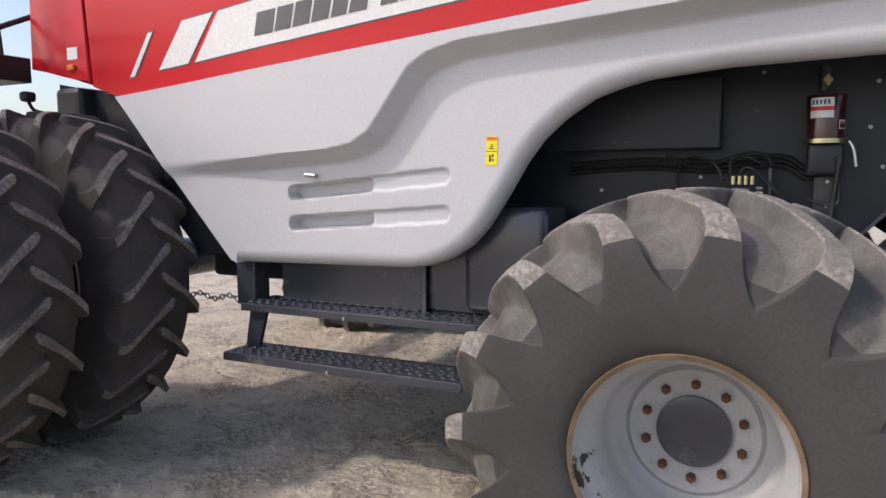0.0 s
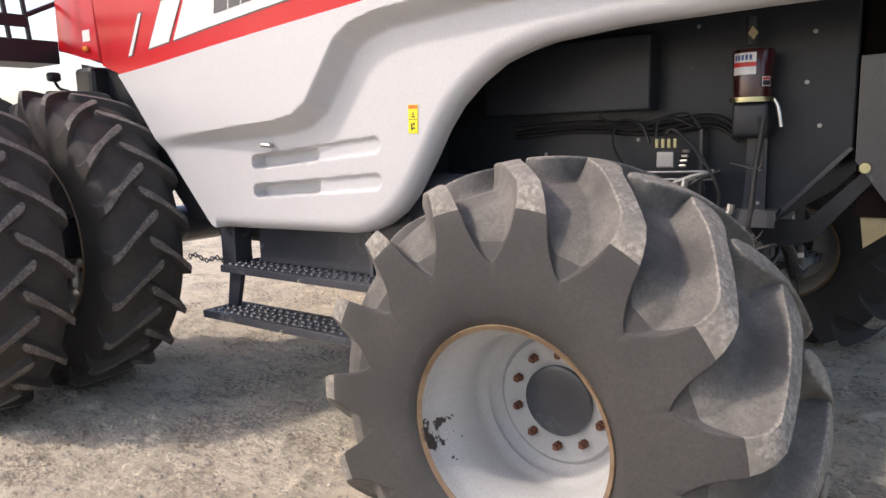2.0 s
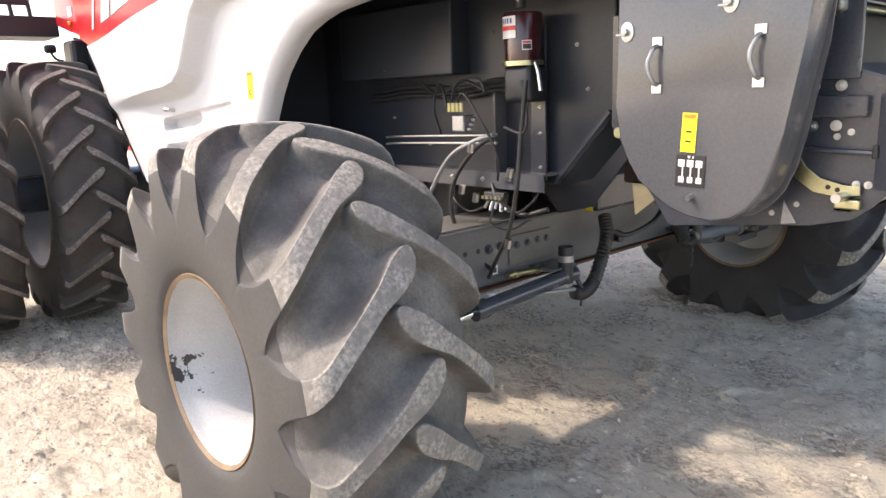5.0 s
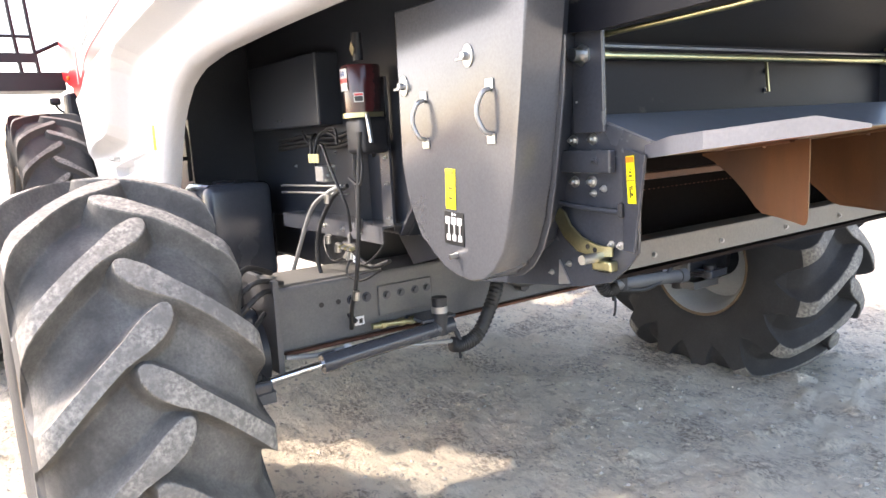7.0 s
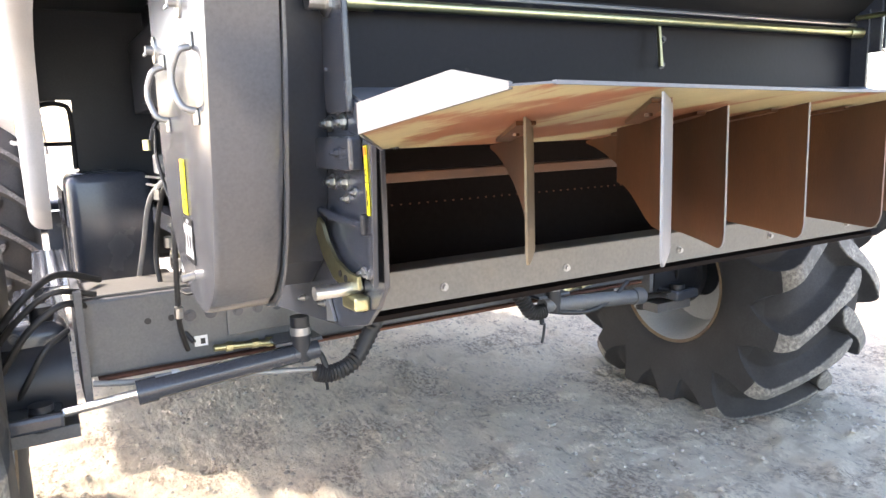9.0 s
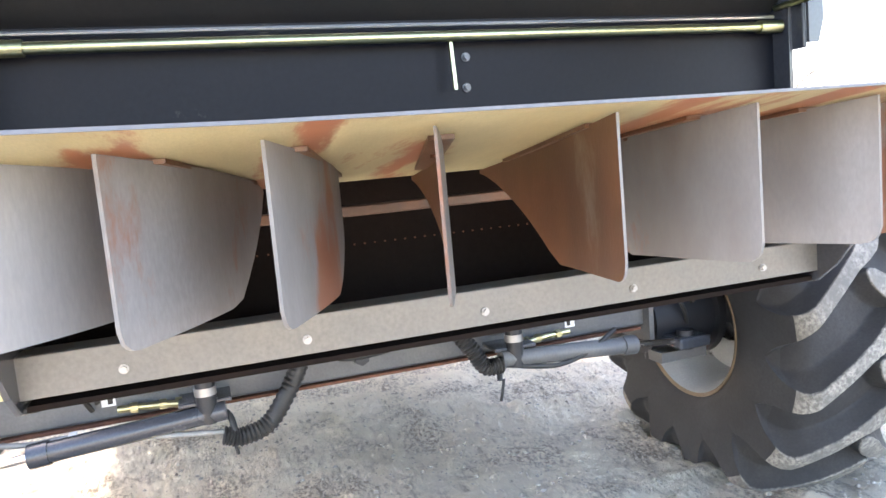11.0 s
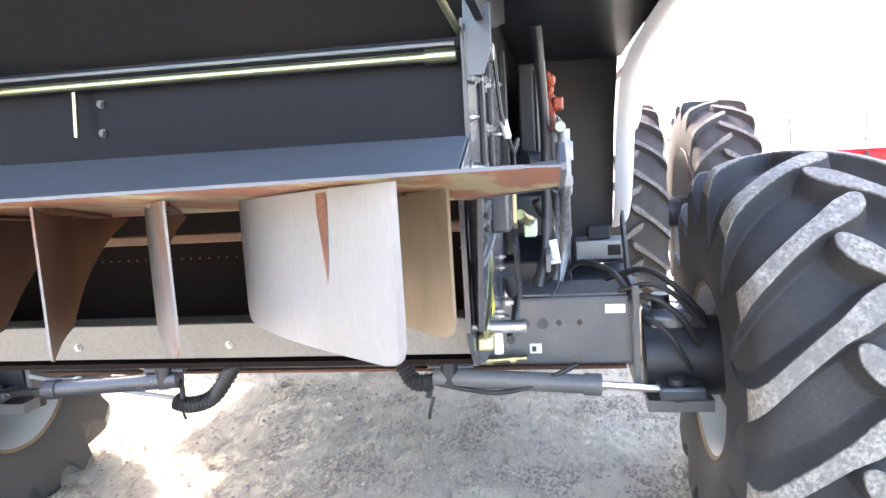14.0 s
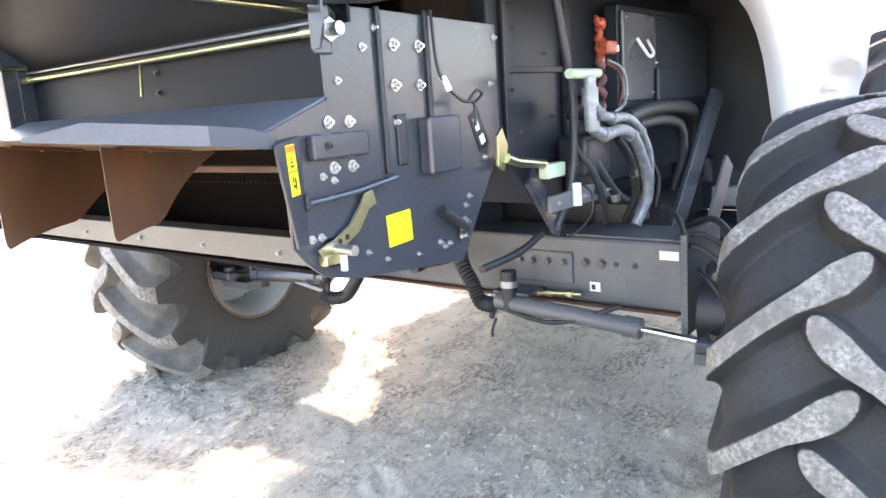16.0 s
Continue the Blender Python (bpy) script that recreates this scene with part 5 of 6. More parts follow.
part("seam_strip", box((0.995, f, 1.30), (1.012, f + 0.012, 1.72), 0.003), M_BLACK, sp)
part("seam_strip", box((0.80, f, 1.43), (0.818, f + 0.012, 1.72), 0.003), M_BLACK, sp)
part("cover_box", box((0.725, f, 1.28), (0.868, f + 0.045, 1.437), 0.008), M_DARK, sp)
part("slot_plate", box((0.918, f, 1.315), (0.958, f + 0.008, 1.45), 0.004), M_BLACK, sp)
sticker("warning_label", sp, 0.972, f + 0.001, 1.149, 0.098, 0.086, 1, M_YELLOW, "yellow square instruction label",
        [(0.1, v, 0.9 - 0.2 * (i % 2), v + 0.012, M_LABELBLACK) for i, v in enumerate((0.78, 0.7, 0.6, 0.5, 0.4, 0.3))], 3)
for x, z, r in ((0.943, 1.628, 0.014), (0.84, 1.626, 0.014), (0.947, 1.525, 0.014), (0.843, 1.523, 0.013), (1.01, 1.668, 0.009), (0.953, 1.43, 0.010), (0.80, 1.077, 0.008), (0.78, 1.06, 0.008), (0.755, 1.065, 0.008),
                (0.645, 1.191, 0.008), (0.665, 1.165, 0.008), (0.545, 1.30, 0.010), (0.47, 1.66, 0.009), (0.50, 1.52, 0.008)):
    bolt(sp, x, f, z, r, 1)
part("tension_spring", tube([(0.818, f + 0.03, 1.175), (0.76, f + 0.03, 1.14), (0.705, f + 0.03, 1.105)], 0.015, 10, 2), M_BLACK, sp, smooth=50)
for x, z in ((0.69, 1.12), (0.705, 1.078), (0.70, 1.10)):
    bolt(sp, x, f + 0.012, z, 0.014, 1)
part("lever_plate", plate([(0.50, 1.25), (0.475, 1.33), (0.505, 1.385), (0.535, 1.36), (0.535, 1.27)], "y", f + 0.03, 0.012), M_PASS, sp, "yellow-zinc lever plate")
part("lever", tube([(0.50, f + 0.05, 1.29), (0.45, f + 0.06, 1.272), (0.38, f + 0.07, 1.262), (0.30, f + 0.07, 1.25)], 0.016, 8, 3), M_PASS, sp, "yellow-zinc bent lever", smooth=50)
part("lever_pad", box((0.19, f + 0.05, 1.20), (0.31, f + 0.09, 1.25), 0.006, pose(0, 0, 0)), M_GREENY, sp, "pale green coated lever pad")
sticker("torn_label", sp, 0.575, f + 0.001, 1.385, 0.055, 0.12, 1, M_LABELBLACK, "torn black and white label", [(0.25, 0.1, 0.7, 0.35, M_WHITE), (0.4, 0.5, 0.75, 0.85, M_WHITE)], 25)
part("wire", tube([(0.80, f + 0.02, 1.72), (0.80, f + 0.03, 1.58), (0.775, f + 0.04, 1.52), (0.72, f + 0.05, 1.475), (0.66, f + 0.05, 1.465), (0.66, f + 0.05, 1.40)], 0.005, 6, 6), M_HOSE, sp)
part("wire", tube([(0.69, f + 0.05, 1.47), (0.66, f + 0.06, 1.50), (0.63, f + 0.06, 1.49), (0.66, f + 0.05, 1.465)], 0.005, 6, 5), M_HOSE, sp)
part("wire_connector", tube([(0.785, f + 0.035, 1.545), (0.765, f + 0.042, 1.505)], 0.010, 8, 1), M_WHITE, sp)
part("latch_hook", tube([(1.222, f + 0.03, 1.135), (1.222, f + 0.035, 1.125), (1.222, f + 0.035, 1.09)], 0.009, 8, 2), M_WHITE, sp, "white plastic hook")

# ---- tailboard with vanes ----
TB = new("tailboard")
TB.parent = combine
TB["label"] = "straw spreader tailboard with hanging vanes"


def board_z(x):
    return 1.396 + 0.102 * (x - 1.37)


def lofted(rows, close=True):
    bm = bmesh.new()
    V = [[bm.verts.new(p) for p in r] for r in rows]
    n = len(V[0])
    for a, b in zip(V, V[1:]):
        for j in range(n if close else n - 1):
            bm.faces.new((a[j], a[(j + 1) % n], b[(j + 1) % n], b[j]))
    if close:
        bm.faces.new(V[0])
        bm.faces.new(V[-1][::-1])
    return bm


bm = bmesh.new()
corner = [(1.37, 3.375), (1.64, 3.222), (1.951, 3.22), (1.966, 3.255), (1.912, 3.75), (1.902, YC), (1.912, 4.65), (1.966, 5.145), (1.951, 5.18), (1.64, 5.178), (1.37, 5.025)]
nc = len(corner)
lo = [bm.verts.new((x, y, board_z(x))) for x, y in corner]
hi = [bm.verts.new((x, y, board_z(x) + 0.002)) for x, y in corner]
bm.faces.new(lo)
bm.faces.new(hi[::-1]).material_index = 1
for i in range(nc):
    bm.faces.new((lo[i], hi[i], hi[(i + 1) % nc], lo[(i + 1) % nc])).material_index = 1
part("board", bm, [M_BOARD, M_BOARDTOP], TB, "worn board with yellowish underside and rust streaks")
for s in (1, -1):
    pts = [(1.37, 3.375, 0.030), (1.50, 3.301, 0.038), (1.64, 3.222, 0.034), (1.75, 3.220, 0.032), (1.862, 3.22, 0.030), (1.951, 3.22, 0.004)]
    rows = [[(x, mirror(y, s), board_z(x) - 0.002), (x, mirror(y, s), board_z(x) + h), (x - 0.002, mirror(y + 0.005, s), board_z(x) + h), (x - 0.002, mirror(y + 0.005, s), board_z(x) - 0.002)] for x, y, h in pts]
    part("side_flange", lofted(rows), M_BOARDTOP, TB, "upturned grey side flange")
bm = lofted([[(x + 0.001, y, board_z(x) - 0.0006), (x + 0.001, y, board_z(x) + 0.0028), (x - 0.004, y, board_z(x) + 0.0028), (x - 0.004, y, board_z(x) - 0.0006)] for x, y in corner[3:8]])
part("rear_lip", bm, M_BOARDTOP, TB, "thin pale rear lip")
#        tip            root           bow    grey  foot
VANES = [((1.775, 3.362), (1.385, 3.575), 0.03, 0, 0.50), ((1.942, 3.398), (1.60, 3.665), 0.02, 1, 0.42), ((1.838, 3.618), (1.385, 3.79), 0.03, 0, 0.45),
         ((1.85, 3.758), (1.385, 3.90), 0.03, 0, 0.42), ((1.86, 3.918), (1.385, 4.03), 0.025, 0, 0.42), ((1.865, 4.115), (1.385, 4.15), 0.01, 0, 0.42)]
RIGHT_ROOTS = (4.82, 4.74, 4.53, 4.42, 4.33, 4.22)
RIGHT_TIPS = (5.055, 5.034, 4.756, 4.607, 4.482, 4.298)
for s in (1, -1):
    for i, ((tx, ty), (rx, ry), bow, grey, foot) in enumerate(VANES):
        if s < 0:
            ty, ry = mirror(RIGHT_TIPS[i], -1), mirror(RIGHT_ROOTS[i], -1)
        bow = max(bow, 0.20 * abs(ty - ry))
        steps = [k / 15 for k in range(15)] + [0.955, 0.97, 0.983, 0.993, 1.0]
        n, rows = len(steps) - 1, []
        for t in steps:
            x, y = rx + (tx - rx) * t, ry + (ty - ry) * t + bow * math.sin(math.pi * t)
            zt = board_z(x) - 0.003
            full = zt - (1.281 if grey else 1.263)
            cut = 1 - foot
            depth = full * min(1.0, (0.04 + 0.96 * (t / cut) ** 1.2) if not grey else (0.60 + 0.40 * sstep(t, 0, 0.35)))
            left = (1 - t) * math.hypot(tx - rx, ty - ry)
            if left < 0.022:
                depth -= 0.022 - math.sqrt(0.022 ** 2 - (0.022 - left) ** 2)
            rows.append([(x, mirror(y + d, s), z) for z, d in ((zt, 0.0), (zt - depth, 0.0), (zt - depth, 0.0035), (zt, 0.0035))])
        bm = lofted(rows)
        bm.faces.ensure_lookup_table()
        for k, f in enumerate(bm.faces):
            f.material_index = 0 if k % 4 == 0 and k < 4 * n else 1
        v = part("vane", bm, [M_VANE, M_VANEB if grey else M_VANEA if i == 0 else M_VANEG], TB, "large grey painted vane" if grey else "rust-streaked steel vane", smooth=40)
        # top foot bolted to the board
        bm = lofted([[(rx + (tx - rx) * t, mirror(ry + (ty - ry) * t + d, s), board_z(rx + (tx - rx) * t) - dz) for d, dz in ((0.0, 0.001), (0.03, 0.001), (0.03, 0.006), (0.0, 0.006))] for t in (0.25, 0.85)])
        part("vane_foot", bm, M_VANE, TB)
        bx, by = rx + (tx - rx) * 0.6, ry + (ty - ry) * 0.6 + 0.016
        part("vane_bolt", cyl((bx, mirror(by, s), board_z(bx) - 0.006), (bx, mirror(by, s), board_z(bx) - 0.010), 0.005, n=6), M_VANE, TB)

rows = []
for x, z0 in ((1.874, 1.42), (1.877, 1.388), (1.880, 1.352), (1.883, 1.385), (1.885, 1.43)):
    t = (x - 1.60) / 0.342
    y = 4.74 + 0.294 * t - 0.20 * 0.294 * math.sin(math.pi * t) - 0.0047
    rows.append([(x, y, z0), (x, y, board_z(x) - 0.006)])
part("rust_streak", lofted(rows, False), M_RUST, TB, "ragged rust streak on the grey vane")

# ---- belt cover ----
COVER = [(0.61, 1.84), (0.61, 1.40), (0.622, 1.30), (0.652, 1.235), (0.695, 1.18), (0.75, 1.13), (0.80, 1.10), (0.86, 1.08), (0.93, 1.072), (0.99, 1.085), (1.035, 1.115), (1.075, 1.165), (1.105, 1.235), (1.125, 1.33), (1.165, 1.56), (1.21, 1.84)]
SHIFT = pose(0.02, 0, 0)
cover = part("belt_cover", plate(COVER, "y", 3.155, 0.125, 0.010, 3), M_COVER, combine, "smooth mid grey belt drive cover with rounded bottom", smooth=30)
cover.matrix_basis = SHIFT
part("cover_lip", plate([(x - 0.012 if x < 0.7 else x + 0.012, z - 0.004) for x, z in COVER[5:-1]] + [(1.19, 1.70), (0.78, 1.70)], "y", 3.282, 0.006, 0.002), M_COVER, combine).matrix_basis = SHIFT
part("cover_housing", plate([(0.66, 1.84), (0.66, 1.32), (0.74, 1.17), (0.84, 1.11), (0.95, 1.11), (1.03, 1.17), (1.07, 1.30), (1.12, 1.60), (1.15, 1.84)], "y", 3.288, 0.096, 0.004), M_INNER, combine).matrix_basis = SHIFT
bm = plate([(1.06, 1.045), (1.105, 1.052), (1.065, 1.115)], "y", 3.378, 0.006, 0.001)
part("cream_guard", plate([(0.455, 1.25), (0.60, 1.09), (0.487, 1.0)], "y", 3.495, 0.006, 0.001), M_CREAM, combine, "cream painted guard plate edge")
part("plate_latch", lathe([(0.0, 0.001), (-0.004, 0.02), (-0.006, 0.018), (-0.006, 0.001)], 18), M_PASS, combine, "oval yellow-zinc latch", smooth=40).matrix_basis = pose(0.488, 3.383, 1.307)
part("corner_gusset", bm, M_PALE, combine, "pale drilled corner gusset")
for x, z0, z1 in ((0.738, 1.452, 1.587), (1.04, 1.460, 1.596)):
    pts = [(x + 0.012, 3.152, z1 - 0.012), (x + 0.011, 3.131, z1 - 0.02), (x + 0.002, 3.120, z1 - 0.05), (x + 0.001, 3.118, (z0 + z1) / 2), (x + 0.002, 3.120, z0 + 0.05), (x + 0.011, 3.131, z0 + 0.02), (x + 0.012, 3.152, z0 + 0.012)]
    h = part("pull_handle", tube(pts, 0.0065, 10, 4), M_PALE, cover, "pale steel pull handle", smooth=60)
    for z in (z0, z1):
        part("handle_foot", box((x - 0.004, 3.150, z - 0.013), (x + 0.028, 3.154, z + 0.013), 0.001), M_STEEL, cover)
for x, z in ((0.647, 1.622), (0.967, 1.674)):
    bm = bmesh.new()
    add_lathe(bm, [(0.0, 0.026), (-0.004, 0.026), (-0.005, 0.022), (-0.005, 0.001)], 24)
    bmesh.ops.transform(bm, matrix=Matrix.Translation((x, 3.155, z)) @ Matrix.Diagonal((0.85, 1, 1.15, 1)), verts=bm.verts)
    part("lock_plate", bm, M_STEEL, cover, "bright oval lock plate", smooth=40)
    bm = cyl((x - 0.002, 3.15, z), (x - 0.002, 3.135, z), 0.010, n=12)
    add_box(bm, (x - 0.028, 3.132, z - 0.012), (x + 0.004, 3.138, z - 0.004), 0.002)
    part("lock_tongue", bm, M_PALE, cover)
sticker("warning_label", cover, 0.858, 3.154, 1.326, 0.046, 0.112, -1, M_YELLOW, "yellow safety label", [(0.1, 0.86, 0.9, 0.96, M_ORANGE), (0.3, 0.5, 0.7, 0.55, M_LABELBLACK), (0.3, 0.25, 0.7, 0.3, M_LABELBLACK), (0.05, 0.42, 0.95, 0.43, M_LABELBLACK)], 3)
dots = [(0.08 + 0.30 * i, 0.62, 0.30 + 0.30 * i, 0.84, M_WHITE) for i in range(3)] + [(0.12 + 0.30 * i, 0.12, 0.30 + 0.30 * i, 0.30, M_WHITE) for i in range(3)]
dots += [(0.22 + 0.28 * i, 0.3, 0.26 + 0.28 * i, 0.62, M_WHITE) for i in range(3)] + [(0.4, 0.9, 0.48, 0.97, M_WHITE), (0.55, 0.9, 0.6, 0.96, M_WHITE)]
sticker("belt_diagram", cover, 0.866, 3.154, 1.216, 0.092, 0.092, -1, M_LABELBLACK, "black belt routing diagram with white pulleys", dots, 2)
part("cover_pin", cyl((0.872, 3.155, 1.142), (0.872, 3.13, 1.138), 0.008, n=10), M_STEEL, cover)

# ---- right side inside the arch ----
ebox = part("electrical_box", box((-1.32, 5.04, 1.40), (-0.27, 5.10, 1.80), 0.008), M_INNER, combine, "dark blue-grey electrical box in the wheel arch")
part("box_lid", box((-0.585, 5.10, 1.43), (-0.275, 5.118, 1.775), 0.008, seg=3), M_DARK, ebox, "blue-grey lid with a white hook")
part("box_lid", box((-1.26, 5.10, 1.42), (-0.61, 5.112, 1.775), 0.008, seg=3), M_INNER, ebox)
part("lid_step", box((-0.74, 5.112, 1.40), (-0.60, 5.13, 1.56), 0.006), M_INNER, ebox)
for x, z in ((-0.30, 1.75), (-0.30, 1.46), (-0.56, 1.75), (-0.56, 1.46), (-0.60, 1.58)):
    bolt(ebox, x, 5.118, z, 0.005, 1)
part("lid_hook", tube([(-0.395, 5.122, 1.672), (-0.41, 5.15, 1.62), (-0.435, 5.155, 1.602), (-0.465, 5.155, 1.602), (-0.49, 5.15, 1.62), (-0.50, 5.122, 1.668)], 0.007, 8, 4), M_WHITE, combine, "white plastic hook", smooth=60)
part("curved_hose", tube([(-0.25, 5.14, 1.37), (-0.42, 5.15, 1.395), (-0.70, 5.15, 1.395), (-0.93, 5.15, 1.37), (-1.0, 5.15, 1.28), (-0.97, 5.14, 1.16), (-0.84, 5.13, 1.02)], 0.030, 10, 5), M_HOSE, combine, "thick black rubber hose", smooth=60)
part("curved_hose", tube([(-0.30, 5.16, 1.34), (-0.55, 5.17, 1.345), (-0.75, 5.17, 1.30), (-0.80, 5.16, 1.15), (-0.78, 5.12, 1.02)], 0.022, 10, 5), M_HOSE, combine, smooth=60)
part("guide_rod", tube([(0.29, 5.13, 1.84), (0.235, 5.14, 1.60), (0.19, 5.14, 1.42), (0.20, 5.13, 1.18), (0.255, 5.10, 1.03)], 0.016, 8, 4), M_BLACK, combine, "long black bent guide rod", smooth=60)
part("seam_bar", box((0.355, 4.985, 1.26), (0.385, 5.0, 1.82), 0.003), M_BLACK, combine)
part("cross_seam", box((-0.03, 4.985, 1.555), (0.385, 4.996, 1.575), 0.002), M_BLACK, combine)
part("upright", box((-0.055, 4.985, 1.10), (-0.02, 5.01, 1.82), 0.004), M_BLACK, combine)
for x, z in ((0.30, 1.70), (0.32, 1.50), (0.10, 1.62), (0.28, 1.36), (0.05, 1.40), (0.33, 1.78)):
    bolt(combine, x, 4.985, z, 0.006, 1, M_COVER)
for k, (pts, r) in enumerate((
        ([(0.185, 5.20, 1.53), (0.188, 5.20, 1.44), (0.175, 5.20, 1.365), (0.09, 5.20, 1.33), (-0.06, 5.20, 1.335), (-0.15, 5.20, 1.31), (-0.22, 5.20, 1.25), (-0.29, 5.20, 1.147), (-0.315, 5.19, 1.05), (-0.27, 5.16, 0.95)], 0.021),
        ([(0.12, 5.17, 1.53), (0.11, 5.17, 1.45), (0.05, 5.17, 1.40), (-0.05, 5.17, 1.378), (-0.18, 5.17, 1.372), (-0.30, 5.17, 1.315), (-0.38, 5.17, 1.22), (-0.40, 5.16, 1.10), (-0.36, 5.13, 0.98)], 0.019))):
    h = part("insulated_hose", tube(pts, r, 12, 6), M_FOIL, combine, "silver foil-wrapped hose", smooth=60)
    for j in (2, 3, 5, 7):
        p, q = Vector(pts[j]), Vector(pts[j - 1])
        d = (p - q).normalized() * 0.014
        part("hose_band", cyl(p - d, p + d, r + 0.004, n=12), M_HOSEGREY, h)
part("hose_clamp", cyl((0.31, 5.19, 1.536), (0.10, 5.19, 1.536), 0.016, n=10), M_GREENY, combine, "pale green pipe clamp", smooth=40)
part("hose_collar", cyl((0.186, 5.20, 1.49), (0.187, 5.20, 1.43), 0.028, n=12), M_FOIL, combine, smooth=40)
part("wire_harness", tube([(0.02 + 0.007 * math.cos(i * 1.3), 5.16 + 0.007 * math.sin(i * 2.1), 1.57 + i * 0.0105) for i in range(16)], 0.014, 8, 2, radii=[0.014, 0.017, 0.013, 0.016, 0.012, 0.018, 0.014]), M_ORANGEPART, combine, "orange taped wire harness", smooth=60)
part("connector", box((-0.03, 5.17, 1.600), (0.045, 5.205, 1.645), 0.008), M_ORANGEPART, combine, "orange connector plug")
part("connector", box((-0.10, 5.165, 1.612), (-0.075, 5.18, 1.634), 0.003), M_WHITE, combine)
part("wire_harness", tube([(0.02 + 0.009 * math.cos(i * 1.1), 5.16 + 0.008 * math.sin(i * 1.9), 1.41 + i * 0.014) for i in range(13)], 0.016, 8, 2), M_DULLRED, combine, "dull red taped wire harness", smooth=60)
part("thin_cable", tube([(0.0, 5.18, 1.58), (-0.07, 5.20, 1.55), (-0.11, 5.20, 1.49), (-0.09, 5.20, 1.43), (-0.03, 5.19, 1.40)], 0.006, 6, 5), M_HOSEGREY, combine, smooth=60)
part("thin_cable", tube([(0.01, 5.18, 1.57), (-0.05, 5.195, 1.54), (-0.085, 5.195, 1.48), (-0.06, 5.19, 1.42)], 0.005, 6, 5), M_DULLRED, combine, "thin dull red cable", smooth=60)
part("motor", cyl((0.10, 5.06, 1.43), (0.02, 5.16, 1.415), 0.042, n=20), M_BLACK, combine, smooth=40)
part("motor", box((-0.10, 5.02, 1.18), (0.10, 5.14, 1.33), 0.02, seg=3), M_BLACK, combine, smooth=50)
br = part("lower_bracket", plate([(0.37, 1.098), (-0.088, 1.092), (-0.10, 1.14), (0.03, 1.158), (0.37, 1.150)], "y", 5.13, 0.014), M_AXLE, combine, "grey drilled steel bracket")
for x in (0.32, 0.14, -0.05):
    bolt(br, x, 5.144, 1.122, 0.008, 1)
part("drilled_hole", cyl((0.05, 5.1435, 1.125), (0.05, 5.1455, 1.125), 0.012, n=12), M_LABELBLACK, br)
part("bracket_strut", plate([(0.345, 1.185), (0.295, 1.235), (0.11, 1.02), (0.14, 0.975), (0.18, 0.99)], "y", 5.03, 0.014), M_DARK, combine, "grey bent steel strut")
part("pipe_fitting", tube([(0.205, 5.15, 1.175), (0.22, 5.16, 1.10)], 0.016, 10, 1), M_WHITE, combine, "white pipe end fitting")
part("thin_cable", tube([(0.18, 5.16, 1.17), (0.13, 5.17, 1.13), (0.14, 5.17, 1.06), (0.20, 5.16, 1.02), (0.26, 5.14, 1.0)], 0.004, 6, 5), M_HOSE, combine, smooth=60)
for k, (pts, r) in enumerate((([(0.05, 5.10, 1.30), (-0.02, 5.14, 1.18), (-0.12, 5.15, 1.09), (-0.25, 5.13, 1.05)], 0.018), ([(0.12, 5.10, 1.30), (0.05, 5.15, 1.17), (-0.04, 5.14, 1.03), (-0.16, 5.08, 0.98)], 0.014),
                              ([(-0.2, 5.12, 1.30), (-0.28, 5.14, 1.20), (-0.34, 5.13, 1.06), (-0.36, 5.08, 0.95)], 0.016), ([(-0.08, 5.13, 1.36), (-0.30, 5.14, 1.30), (-0.45, 5.13, 1.18), (-0.47, 5.10, 0.98)], 0.012),
                              ([(-0.42, 5.20, 0.97), (-0.30, 5.26, 1.02), (-0.18, 5.36, 1.0), (-0.10, 5.42, 0.93)], 0.011), ([(-0.5, 5.12, 1.20), (-0.56, 5.14, 1.1), (-0.52, 5.14, 0.98)], 0.010),
                              ([(0.25, 5.03, 1.0), (0.40, 5.03, 0.965), (0.62, 5.03, 0.955)], 0.013))):
    part("black_hose", tube(pts, r, 8, 6), M_HOSE, combine, "black rubber hose" if k == 0 else "", smooth=60)
for p in ((-0.10, 5.15, 1.10), (-0.30, 5.14, 1.17), (-0.40, 5.16, 1.20), (-0.33, 5.17, 1.0)):
    part("hose_fitting", cyl(p, (p[0] - 0.012, p[1], p[2] - 0.03), 0.018, n=8), M_STEEL, combine)
part("arch_strut", plate([(-0.50, 0.90), (-0.64, 0.86), (-1.20, 1.42), (-1.05, 1.46)], "y", 5.20, 0.02), M_DARK, combine, "blue-grey slanted strut in the arch")
part("strap", plate([(-0.24, 0.94), (-0.38, 0.93), (-0.58, 1.15), (-0.50, 1.20)], "y", 5.43, 0.012), M_AXLE, combine, "grey steel strap")
part("frame_rail", box((-1.35, 4.93, 0.84), (-0.37, 5.10, 1.02), 0.01), M_BLACK, combine, "black frame rail under the arch")
part("battery_tray", box((-1.25, 5.0, 0.83), (-0.55, 5.50, 0.86), 0.004), M_BLACK, combine)
cb = part("control_box", box((-1.12, 5.25, 0.93), (-0.92, 5.48, 1.02), 0.006), M_PALE, combine, "pale metal control box")
part("control_unit", box((-1.06, 5.31, 1.02), (-0.98, 5.42, 1.085), 0.008), M_BLACK, cb)
part("control_label", box((-0.919, 5.40, 0.95), (-0.917, 5.46, 1.0), 0), M_LABELBLACK, cb)
part("tray_wall", box((-1.27, 5.0, 0.86), (-1.25, 5.5, 1.0), 0.004), M_BLACK, combine)


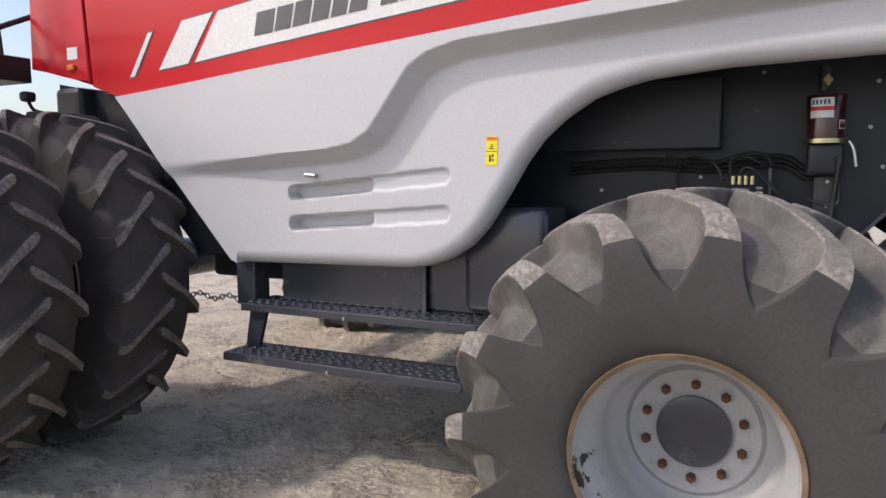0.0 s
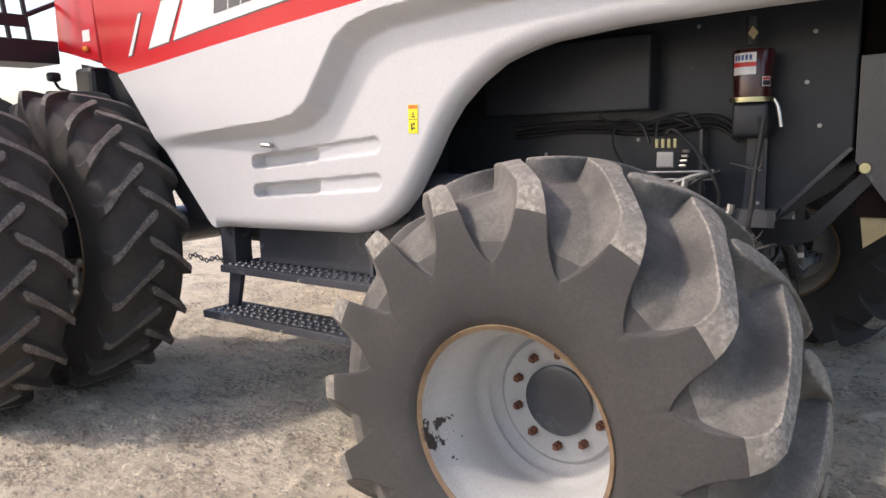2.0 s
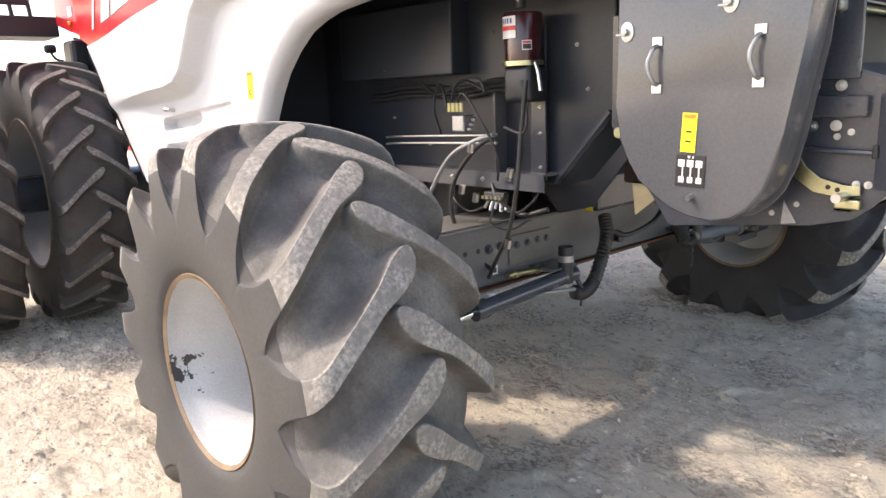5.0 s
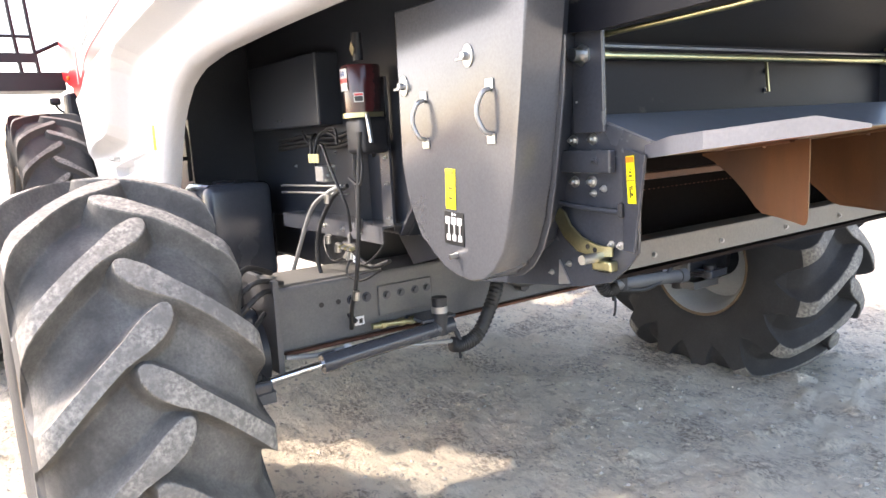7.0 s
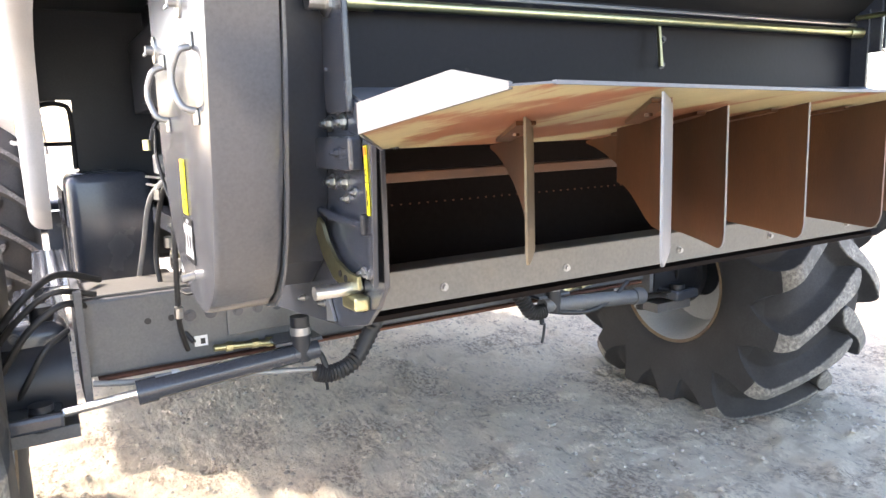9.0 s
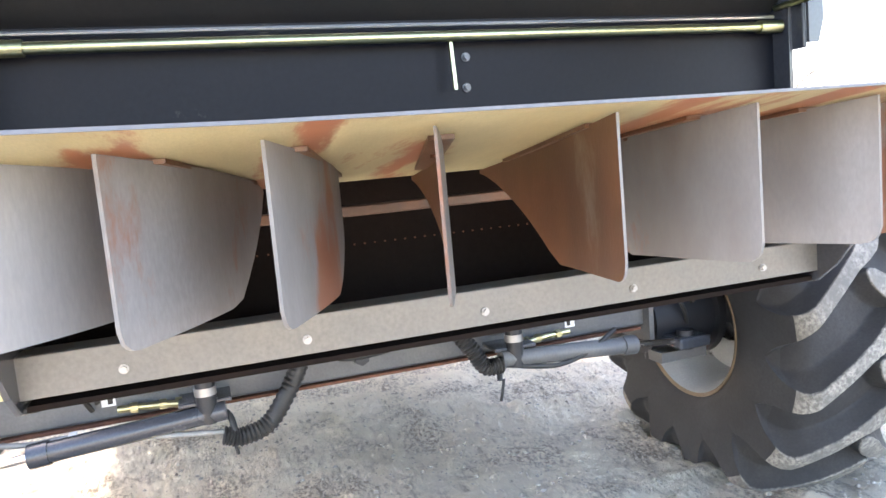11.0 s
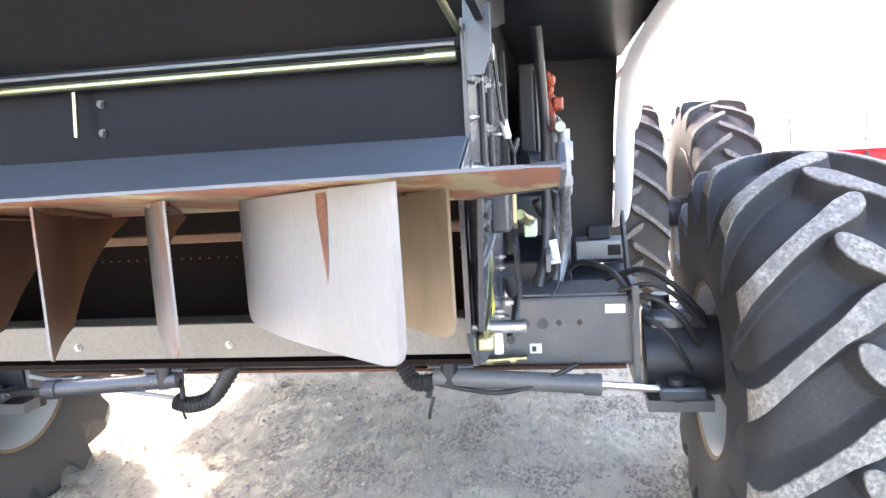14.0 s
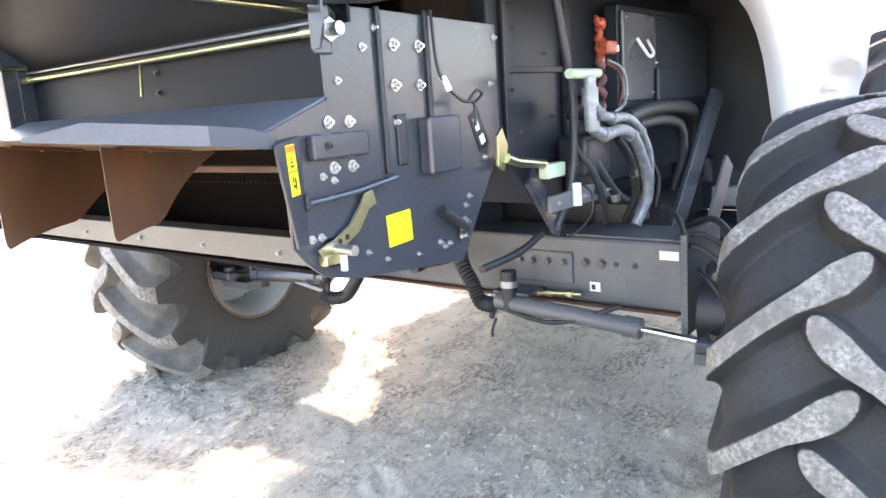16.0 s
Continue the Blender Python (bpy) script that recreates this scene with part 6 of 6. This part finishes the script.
# ---- yard behind the harvester ----
def header():
    """A red harvester header lying on the yard, its long side towards the combine."""
    hd = new("harvester_header")
    part("back_wall", box((-0.05, -3.6, 0.28), (0.05, 3.6, 0.78), 0.02), M_RED, hd)
    for i in range(9):
        y = -3.5 + i * 7.0 / 8
        part("upright", box((0.05, y - 0.06, 0.14), (0.16, y + 0.06, 0.80), 0.015), M_RED if i % 2 else M_BLACK, hd)
    part("top_tube", box((-0.1, -3.7, 0.78), (0.12, 3.7, 0.88), 0.03), M_RED, hd)
    part("bottom_tube", box((-0.1, -3.7, 0.16), (0.16, 3.7, 0.28), 0.03), M_BLACK, hd)
    for y in (-3.68, 3.62):
        part("end_shield", plate([(-1.2, 0.03), (0.2, 0.06), (0.2, 0.88), (-0.3, 0.92)], "y", y, 0.06, 0.01), M_RED, hd)
    for y in (-2.2, 2.2):
        part("skid", box((-0.4, y - 0.1, -0.02), (0.1, y + 0.1, 0.18), 0.02), M_BLACK, hd)
    return tagged(hd, "red harvester header resting on the gravel yard", "header", group="headers in the yard")


hd = header()
hd.matrix_basis = pose(-23, 13.5, -0.02, 0, 0, 4)
copy_thing(hd, pose(-16.5, -3.4, -0.02, 0, 0, -6))
copy_thing(hd, pose(-17.0, 17.5, 0.0, 0, 0, -20))


def bare_tree(seed, tall):
    """A leafless tree: tapered trunk, limbs and fine twigs."""
    rng = random.Random(seed)
    tr = new("bare_tree")
    trunk, limb = bmesh.new(), bmesh.new()
    top = Vector((rng.uniform(-0.3, 0.3), rng.uniform(-0.3, 0.3), tall * 0.55))
    add_tube(trunk, [(0, 0, -0.2), (top.x * 0.2, top.y * 0.3, tall * 0.2), tuple(top)], 0.1, 8, 4, radii=[0.022 * tall, 0.017 * tall, 0.013 * tall, 0.010 * tall])

    def grow(p, d, length, r, level):
        mid = p + d * length * 0.5 + Vector((rng.uniform(-1, 1), rng.uniform(-1, 1), rng.uniform(-0.4, 0.8))) * length * 0.10
        end = p + d * length
        add_tube(limb, [p, mid, end], r, 5 if level < 2 else 3, 2 if level < 2 else 1, radii=[r, r * 0.75, r * 0.5])
        if level >= 4:
            return
        for _ in range(4 if level < 2 else 3):
            t = rng.uniform(0.35, 1.0)
            q = p + (end - p) * t
            nd = (d + Vector((rng.uniform(-1, 1), rng.uniform(-1, 1), rng.uniform(-0.3, 0.9))) * 0.75).normalized()
            grow(q, nd, length * rng.uniform(0.5, 0.75), r * 0.5, level + 1)
    for i in range(7):
        a = i * 2.4 + rng.uniform(-0.4, 0.4)
        z = tall * (0.25 + 0.045 * i)
        grow(Vector((top.x * z / top.z, top.y * z / top.z, z)), Vector((math.cos(a), math.sin(a), 0.9)).normalized(), tall * rng.uniform(0.2, 0.3), 0.007 * tall, 1)
    part("trunk", trunk, M_BARK, tr, smooth=60)
    part("crown", limb, M_BARK, tr, "leafless grey-brown limbs and twigs")
    return tagged(tr, "leafless grey-brown tree at the edge of the yard", "tree", group="bare trees round the yard")


kinds = [bare_tree(3, 8.5), bare_tree(8, 7.0), bare_tree(15, 9.5)]
rng = random.Random(21)
spots = [(-12.5, 25), (-16, 30), (-9.5, 27), (-20, 33), (-92, 56), (-99, 52), (-84, 57), (-14, 38), (-23, 40), (-30, 36), (-17, 46), (-88, 62), (-104, 47), (-112, 12), (-108, 5), (-110, -2), (-105, -18), (-96, 60), (-44, 58), (-36, 55), (-110, 30), (-66, -26), (-56, -38), (-112, -9), (-10, 55), (-60, 66), (-106, 38), (-114, 22)]
for i, (x, y) in enumerate(spots):
    m = pose(x, y, -0.05, 0, 0, rng.uniform(0, 360))
    if i < 3:
        kinds[i].matrix_basis = m
    else:
        copy_thing(kinds[i % 3], m)


def far_building(x0, y0, length, depth, high, turn):
    """A long low pale shed: walls, a shallow gable roof, a window strip and a door."""
    b = new("low_building")
    part("wall", box((0, 0, -0.2), (depth, length, high), 0.02), M_WHITE, b, "pale painted shed wall")
    bm = lofted([[(-0.4, y, high), (depth / 2, y, high + 1.0), (depth + 0.4, y, high), (depth + 0.4, y, high - 0.12), (-0.4, y, high - 0.12)] for y in (-0.4, length + 0.4)])
    part("roof", bm, M_WHITE, b, "shallow pale sheet roof")
    for y in (length * 0.14, length * 0.62):
        w = part("window", box((depth, y, high - 1.05), (depth + 0.05, y + 1.7, high - 0.6), 0.01), M_BLACK, b, "dark narrow window strip")
        part("window_sill", box((depth, y - 0.1, high - 1.13), (depth + 0.12, y + 1.8, high - 1.055), 0.01), M_WHITE, w)
    part("door", box((depth, length * 0.4, 0), (depth + 0.04, length * 0.4 + 2.4, 2.6), 0.01), M_PALE, b)
    b.matrix_basis = pose(x0, y0, 0, 0, 0, turn)
    return tagged(b, "long low pale shed beyond the yard with trees behind", "building")


far_building(-66, 34, 15, 7, 3.1, -28)
